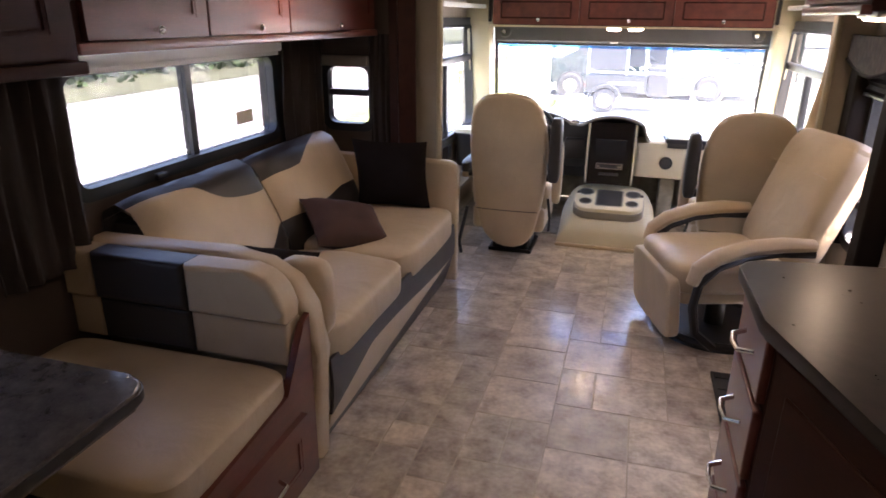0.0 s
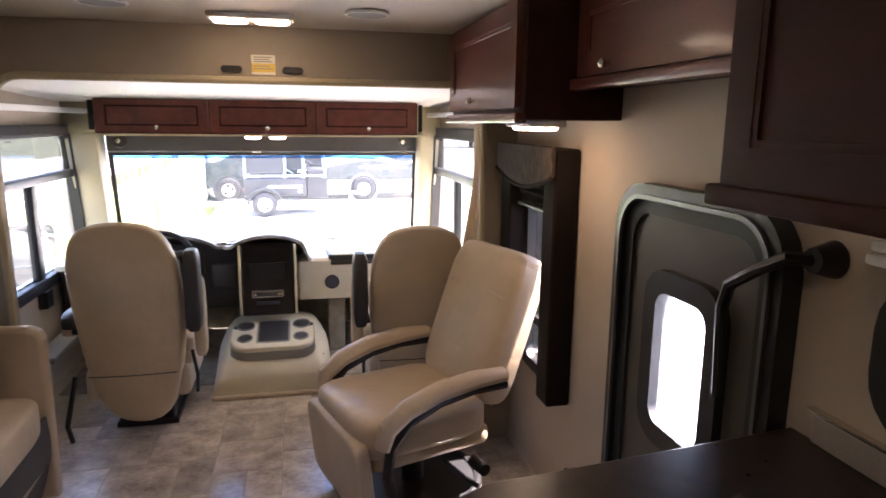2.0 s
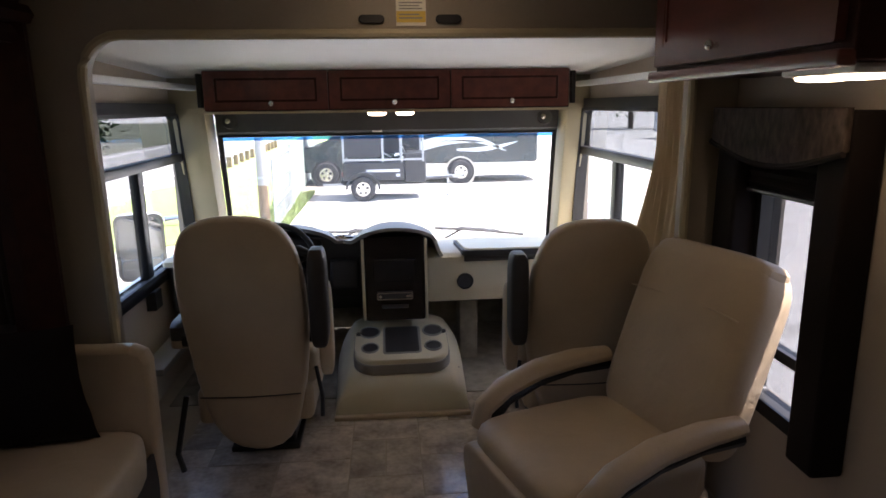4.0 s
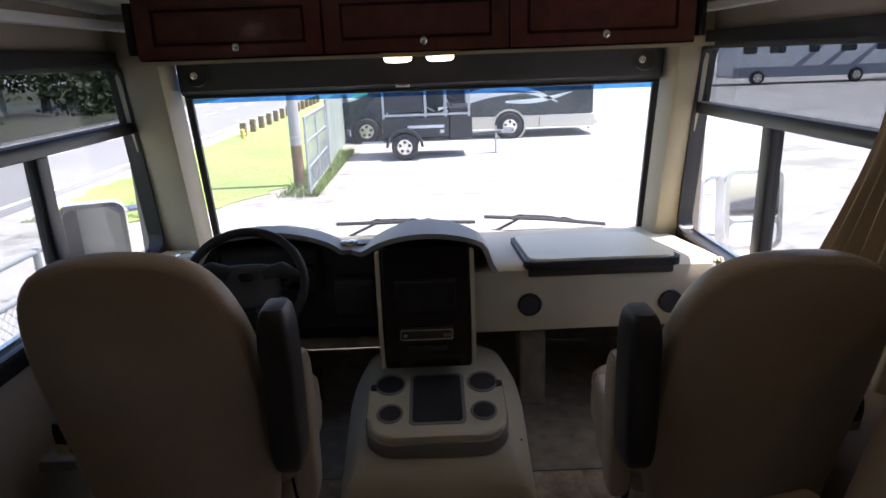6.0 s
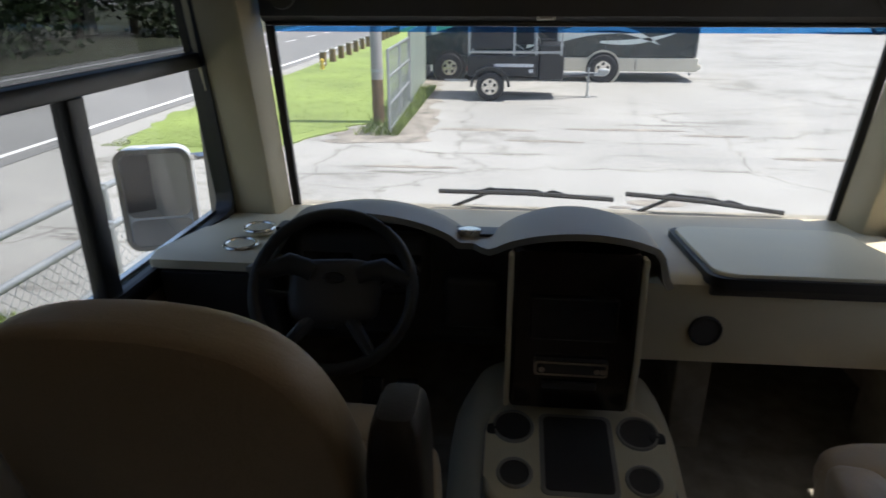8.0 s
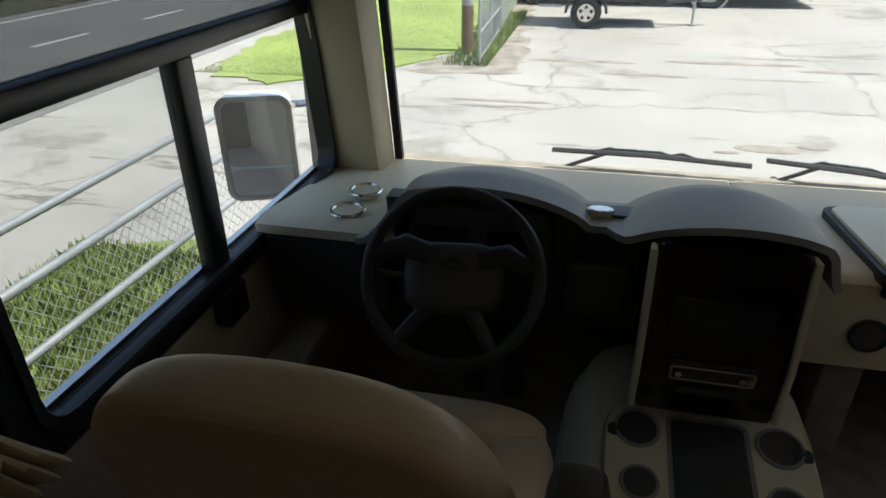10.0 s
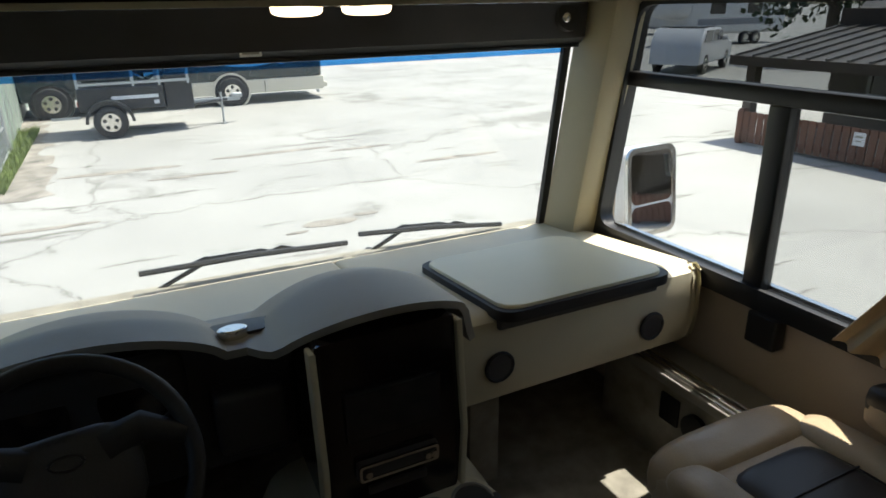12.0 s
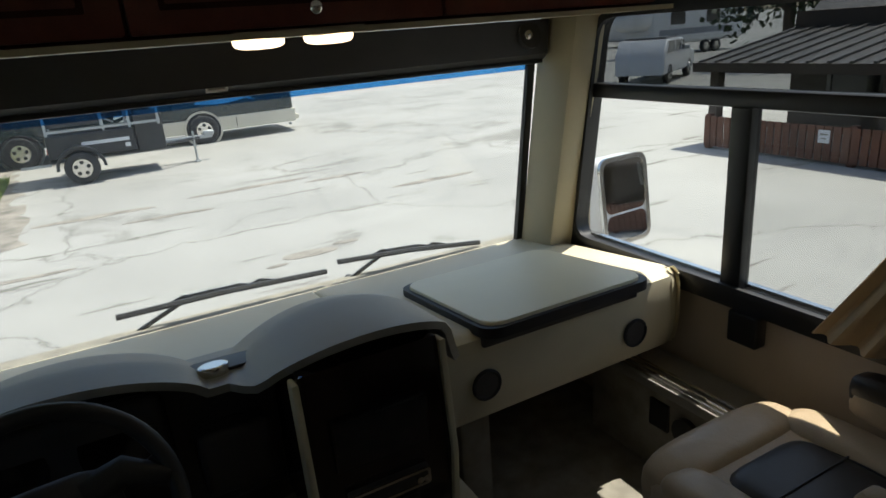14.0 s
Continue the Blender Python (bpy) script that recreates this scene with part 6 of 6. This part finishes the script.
def big_coach(x0, x1, y, lab, col, rot=0):
    c = thing("parked_motorhome", ((x0 + x1) / 2, y, GZ), lab, "motorhome", "parked motorhomes")
    part("body", box(x0, x1, y, y + 2.5, -0.45, 2.25, 0.18, 4), RVWHITE, c, "white coach body")
    part("lower_band", box(x0 + 0.05, x1 - 0.05, y - 0.012, y + 2.51, -0.50, 0.15, 0.03), col, c, "grey lower band")
    L = x1 - x0
    for k, (a, w) in enumerate(((0.05, 0.08), (0.20, 0.09), (0.42, 0.06), (0.60, 0.09), (0.80, 0.08))):
        part("window", prism(rounded(x0 + L * a, x0 + L * (a + w), 0.95, 1.65, 0.1), "y", y - 0.012, y + 0.01), VGLASS, c, "dark window")
    for k in range(3):
        a = 0.34 + 0.16 * k
        part("stripe", prism([(x0 + L * a, 0.15), (x0 + L * (a + 0.05), 0.15), (x0 + L * (a + 0.22), 1.9), (x0 + L * (a + 0.20), 1.9)], "y", y - 0.010, y + 0.004), col, c, "slanted grey stripe")
    for a in (0.16, 0.66):
        part("roof_unit", box(x0 + L * a, x0 + L * a + 1.0, y + 0.8, y + 1.7, 2.25, 2.52, 0.08, 3), RVWHITE, c, "roof air conditioner")
    for a in (0.14, 0.70):
        wheel(c, x0 + L * a, y - 0.02, 0.45, 0.25, -1)


big_coach(19.0, 30.2, 39.5, "long white and grey parked motorhome", RVGREY)
big_coach(31.5, 38.5, 41.0, "white fifth-wheel trailer parked in the row", RVGREY)
big_coach(39.5, 49.0, 40.0, "white motorhome at the end of the row", RVGREY)
pol = thing("light_pole", (33.5, 44, GZ), "tall white lamp pole behind the row", "pole")
part("shaft", rod((33.5, 44, GZ), (33.5, 44, 9), 0.1, 0.07), WHITEPL, pol)


def suv(x, y, rz):
    t = thing("parked_suv", (0, 0, 0), "silver four-wheel-drive car parked in the lot", "car")
    part("body", prism([(-2.2, -0.60), (-2.25, -0.15), (-2.1, 0.05), (-0.9, 0.12), (-0.35, 0.58), (1.75, 0.60), (2.15, 0.10), (2.2, -0.60)], "y", -0.9, 0.9, 0.08, 3), RVWHITE, t, "silver body")
    for s in (-1, 1):
        part("side_glass", prism([(-0.75, 0.15), (-0.28, 0.52), (1.62, 0.53), (1.9, 0.15)], "y", s * 0.905 - 0.01, s * 0.905 + 0.01), VGLASS, t, "dark side glass")
        for xx in (-0.05, 0.85):
            part("door_post", box(xx, xx + 0.06, s * 0.918 - 0.006, s * 0.918 + 0.006, 0.12, 0.55), RVWHITE, t)
        for xx in (-1.45, 1.4):
            wheel(t, xx, s * 0.80, 0.36, 0.22, s)
        part("headlight", box(-2.28, -2.1, s * 0.62 - 0.16, s * 0.62 + 0.16, -0.20, -0.05, 0.02), CLEARPL, t)
        part("mirror", box(-0.62, -0.50, s * 1.0 - 0.1, s * 1.0 + 0.1, 0.14, 0.28, 0.03), RVWHITE, t)
    part("windscreen", prism([(-0.90, 0.14), (-0.36, 0.57), (-0.38, 0.585), (-0.93, 0.15)], "y", -0.78, 0.78), VGLASS, t, "dark windscreen")
    part("grille", box(-2.29, -2.2, -0.45, 0.45, -0.25, -0.05, 0.01), DASH_DARK, t)
    part("roof_rack", box(0.0, 1.5, -0.75, 0.75, 0.62, 0.66, 0.01), DASH_DARK, t)
    t.matrix_basis = pose(x, y, 0, 0, 0, rz)


suv(19.2, 17.3, 208)


def travel_trailer(x, y):
    t = thing("travel_trailer", (x, y, GZ), "white fifth-wheel trailer with grey swirl behind the car", "trailer")
    part("body", box(x, x + 8, y, y + 2.5, -0.3, 2.2, 0.25, 4), RVWHITE, t)
    part("nose", cushion(x + 0.1, y + 1.25, 1.35, 2.4, 2.4, 1.7, 0.6), RVWHITE, t, "rounded white nose")
    part("swirl", box(x + 0.6, x + 6.5, y - 0.01, y + 0.01, 0.2, 0.55), RVGREY, t)
    for a in (1.5, 4.5):
        part("window", prism(rounded(x + a, x + a + 1.2, 0.8, 1.5, 0.1), "y", y - 0.012, y + 0.01), VGLASS, t)
    wheel(t, x + 4.6, y + 0.1, 0.38, 0.25, -1)
    wheel(t, x + 5.5, y + 0.1, 0.38, 0.25, -1)
    part("roof_unit", box(x + 2.5, x + 3.5, y + 0.8, y + 1.7, 2.2, 2.45, 0.06), RVWHITE, t)


travel_trailer(29.0, 27.0)


def lodge():
    b = thing("lodge_building", (12.5, 0, GZ), "low dark wooden building with a ribbed metal porch roof", "building")
    part("wall", box(12.4, 20, -14, 7.2, GZ, 1.3), SIDING, b, "dark timber wall")
    part("roof", prism([(9.6, 0.50), (9.6, 0.56), (12.6, 1.02), (14.5, 2.4), (20.3, 2.4), (20.3, 2.3), (14.5, 2.3), (12.6, 0.96)], "y", -14.5, 7.25), TINROOF, b, "grey metal porch roof")
    for k in range(62):
        y = 7.1 - k * 0.34
        part("rib", prism([(9.58, 0.565), (12.6, 1.025), (12.6, 1.055), (9.58, 0.595)], "y", y, y + 0.05), TINROOF, b)
    part("fascia", box(9.55, 9.60, -14.5, 7.25, 0.40, 0.56), SIDING, b)
    for k in range(7):
        y = 6.9 - k * 3.0
        part("porch_post", box(9.72, 9.90, y - 0.09, y + 0.09, GZ, 0.46, 0.01), SIDING, b, "dark porch post")
    for k in range(5):
        y = 5.4 - k * 3.0
        w = part("window", box(12.36, 12.40, y - 0.95, y + 0.95, -0.25, 0.55), VGLASS, b, "dark window")
        part("window_frame", ring(rounded(y - 1.0, y + 1.0, -0.30, 0.60, 0.02, 1), rounded(y - 0.93, y + 0.93, -0.23, 0.53, 0.02, 1), "x", 12.33, 12.38), POLEG, w)
    f = thing("board_fence", (9.5, 0, GZ), "brown stained upright board fence along the porch", "fence")
    for k in range(96):
        y = 6.85 - k * 0.14
        part("board", box(9.47, 9.495, y - 0.115, y, GZ + 0.05, -0.36), BROWNWOOD, f)
    for z in (-0.82, -0.46):
        part("rail", box(9.497, 9.53, -6.6, 6.85, z, z + 0.07), BROWNWOOD, f)
    for k in range(6):
        part("post", box(9.50, 9.60, 6.75 - k * 2.6, 6.85 - k * 2.6, GZ, -0.33), BROWNWOOD, f)
    s = thing("fence_sign", (9.45, 4.6, -0.5), "small white sign on the board fence", "sign")
    part("panel", box(9.455, 9.468, 4.52, 4.70, -0.62, -0.42), RVWHITE, s)
    part("text_bar", box(9.452, 9.4555, 4.55, 4.67, -0.50, -0.47), DASH_GREY, s)
    part("text_bar", box(9.452, 9.4555, 4.57, 4.65, -0.56, -0.54), DASH_GREY, s)


lodge()


def tree(seed, h, spread):
    rnd = random.Random(seed)
    t = thing("tree", (0, 0, 0), "broad leafy tree with dense dark green crown", "tree", "trees round the lot")
    bm = tube([(0, 0, -0.3), (0.1, 0.05, h * 0.25), (0.0, 0.1, h * 0.5), (0.1, 0.0, h * 0.8)], [0.28, 0.22, 0.15, 0.05], 8)
    tips = []
    for k in range(9):
        a = k * 2.4 + rnd.random()
        z0 = h * (0.28 + 0.05 * k)
        L = spread * (0.6 + 0.5 * rnd.random())
        tip = (L * math.cos(a), L * math.sin(a), z0 + h * 0.22)
        tube([(0, 0, z0), (tip[0] * 0.5, tip[1] * 0.5, z0 + h * 0.08), tip], [0.10, 0.06, 0.02], 6, bm=bm)
        tips.append(tip)
    part("trunk", bm, BARK, t, "brown trunk and limbs")
    bm = bmesh.new()
    for k in range(46):
        a, r, zz = rnd.random() * 6.28, spread * math.sqrt(rnd.random()), rnd.random()
        c = Vector((r * math.cos(a) * (1 - 0.45 * zz), r * math.sin(a) * (1 - 0.45 * zz), h * (0.22 + 0.75 * zz)))
        for _ in range(52):
            p = c + Vector((rnd.gauss(0, 0.55), rnd.gauss(0, 0.55), rnd.gauss(0, 0.42)))
            d1, d2 = Vector((rnd.gauss(0, 1), rnd.gauss(0, 1), rnd.gauss(0, 1))).normalized() * 0.17, Vector((rnd.gauss(0, 1), rnd.gauss(0, 1), rnd.gauss(0, 1))).normalized() * 0.13
            bm.faces.new([bm.verts.new(p - d1), bm.verts.new(p + d2), bm.verts.new(p + d1), bm.verts.new(p - d2)])
    part("crown", bm, LEAF, t, "uneven crown of leaves", smooth=False)
    return t


T1, T2 = tree(1, 9.0, 3.6), tree(2, 7.5, 3.0)
T1.matrix_basis, T2.matrix_basis = pose(-24, 6, GZ), pose(-23, 13, GZ, 0, 0, 40)
rt = random.Random(5)
for k in range(30):
    if k < 14:
        x, y = -20 - rt.random() * 4, -14 + k * 4.2
    else:
        x, y = -14 + (k - 14) * 5.4, 56 + rt.random() * 8
    copy_thing(T1 if k % 2 else T2, pose(x, y, GZ, 0, 0, rt.random() * 360))
for k in range(8):
    copy_thing(T2 if k % 2 else T1, pose(24 + rt.random() * 6, -22 + k * 5.5, GZ, 0, 0, rt.random() * 360))
def undergrowth():
    """A low dark thicket along the far side of the road."""
    rnd = random.Random(21)
    bm = bmesh.new()
    for k in range(420):
        y = -20 + 62 * rnd.random()
        if 26 < y < 33:
            continue
        c = Vector((-18.2 - rnd.random() * 2.6, y, GZ + 0.3 + 2.6 * rnd.random() ** 1.2))
        for _ in range(26):
            p = c + Vector((rnd.gauss(0, 0.45), rnd.gauss(0, 0.5), rnd.gauss(0, 0.4)))
            p.z = max(p.z, GZ + 0.05)
            d1, d2 = Vector((rnd.gauss(0, 1), rnd.gauss(0, 1), rnd.gauss(0, 1))).normalized() * 0.2, Vector((rnd.gauss(0, 1), rnd.gauss(0, 1), rnd.gauss(0, 1))).normalized() * 0.15
            bm.faces.new([bm.verts.new(p - d1), bm.verts.new(p + d2), bm.verts.new(p + d1), bm.verts.new(p - d2)])
    tagged(part("undergrowth", bm, LEAF, smooth=False), "dense dark green thicket beyond the road", "bushes", "", "stuff")


undergrowth()
hs = thing("small_house", (-26, 33, GZ), "small pale house with brown roof across the road", "house")
part("wall", box(-29, -24.5, 30, 36, GZ, 1.2), RVCREAM, hs, "pale wall")
part("roof", prism([(-29.4, 1.1), (-24.1, 1.1), (-26.75, 2.6)], "y", 29.6, 36.4), BROWNWOOD, hs, "brown pitched roof")
for y in (31, 34):
    part("window", box(-24.51, -24.47, y, y + 1, -0.1, 0.8), VGLASS, hs)


# ---- on the outside of the coach ----
def side_mirror(s):
    x = 1.60 if s > 0 else -1.645
    m = thing("side_mirror", (s * 1.3, 0.75, 0.5), "white and chrome two-part side mirror on a tubular arm", "mirror", "side mirrors")
    z0, z1 = (0.41, 0.84) if s < 0 else (0.49, 0.88)
    M = Euler((radians(0 if s < 0 else -7), 0, radians(20 if s < 0 else 4))).to_matrix()
    def turn(bm):
        for v in bm.verts:
            v.co = M @ (v.co - Vector((x, 0.78, 0.7))) + Vector((x, 0.78, 0.7))
        return bm
    part("housing", turn(prism(rounded(x - 0.145, x + 0.145, z0, z1, 0.05), "y", 0.755, 0.85, 0.02, 3)), RVWHITE, m, "white housing")
    part("main_glass", turn(prism(rounded(x - 0.125, x + 0.125, z0 + 0.145, z1 - 0.018, 0.035), "y", 0.748, 0.757)), MIRROR, m, "flat mirror glass")
    part("wide_glass", turn(prism(rounded(x - 0.122, x + 0.122, z0 + 0.018, z0 + 0.135, 0.03), "y", 0.748, 0.757)), MIRROR, m, "lower mirror glass")
    part("bezel", turn(ring(rounded(x - 0.148, x + 0.148, z0 - 0.003, z1 + 0.003, 0.052), rounded(x - 0.126, x + 0.126, z0 + 0.017, z1 - 0.017, 0.036), "y", 0.745, 0.760)), CHROME, m, "chrome bezel")
    for z in (z1 - 0.06, z0 + 0.03):
        part("arm", tube([(x, 0.83, z), (s * 1.42, 0.86, z + 0.02), (s * 1.285, 0.80, z - 0.04)], 0.016, 8), CHROME, m, "chrome arm")
    part("mount", box(*sorted((s * 1.27, s * 1.34)), 0.72, 0.86, z0 - 0.05, z1 - 0.02, 0.01), RVWHITE, m)


side_mirror(-1)
side_mirror(1)


def wiper(x0, x1, xb, z0, z1, zb):
    w = thing("windscreen_wiper", (xb, 0.86, zb), "black wiper parked on the windscreen", "wiper", "wipers")
    Y = lambda z: 0.865 - (z - 0.60) * 0.192
    P = lambda x, z, k=0.0: (x, Y(z) + k, z)
    part("blade", tube([P(x0, z0), P((x0 + x1) / 2, (z0 + z1) / 2 + 0.008), P(x1, z1)], 0.010, 6), RUBBER, w, "thin rubber blade")
    for t in (0.3, 0.42, 0.55, 0.66):
        x, z = x0 + (x1 - x0) * t, z0 + (z1 - z0) * t
        part("yoke", tube([P(x - 0.05, z + 0.004, 0.012), P(x, z + 0.018, 0.018), P(x + 0.05, z + 0.004, 0.012)], 0.006, 6), BLACKM, w)
    part("arm", tube([P(xb, zb, 0.02), P(x0 + (x1 - x0) * 0.33, z0 + (z1 - z0) * 0.33 + 0.012, 0.02), P(x0 + (x1 - x0) * 0.55, z0 + (z1 - z0) * 0.5 + 0.012, 0.02)], 0.008, 6), BLACKM, w, "black wiper arm")
    part("pivot", rod(P(xb, zb - 0.04, 0.03), P(xb, zb + 0.01, 0.03), 0.015), BLACKM, w)


wiper(-0.47, 0.235, -0.47, 0.672, 0.655, 0.57)
wiper(0.28, 0.90, 0.33, 0.682, 0.617, 0.59)
setting("cowl", box(-1.25, 1.25, 0.91, 1.02, 0.42, 0.50, 0.02), RVWHITE, "white cowl below the windscreen")

# ---- floor tiles, random modules on one grid ----
def floor_tiles():
    floor = bpy.data.objects["floor"]
    meshes = {}
    def piece(w, d):
        if (w, d) not in meshes:
            bm = box(-w / 2, w / 2, -d / 2, d / 2, -0.005, 0.0, 0.002, 1)
            me = bpy.data.meshes.new("floor_tile")
            bm.to_mesh(me)
            bm.free()
            me.materials.append(TILE)
            meshes[(w, d)] = me
        return meshes[(w, d)]
    rnd = random.Random(11)
    g, u = 0.0035, 0.1525
    nx, ny = 15, 42
    used = set()
    for j in range(ny):
        for i in range(nx):
            if (i, j) in used:
                continue
            sizes = [(2, 2)] * 5 + [(2, 3)] * 2 + [(3, 2)] * 2 + [(1, 2)] * 2 + [(2, 1), (1, 1)]
            rnd.shuffle(sizes)
            for w, d in sizes + [(1, 1)]:
                cells = [(i + a, j + b) for a in range(w) for b in range(d)]
                if all(p[0] < nx and p[1] < ny and p not in used for p in cells):
                    break
            used.update(cells)
            x0, x1 = -0.99 + i * u, min(-0.99 + (i + w) * u, 1.195)
            y1 = -0.30 - j * u
            ob = new("floor_tile", piece(round(x1 - x0 - g, 4), round(d * u - g, 4)))
            ob.location = ((x0 + x1) / 2, y1 - d * u / 2, 0)
            ob.parent = floor


floor_tiles()
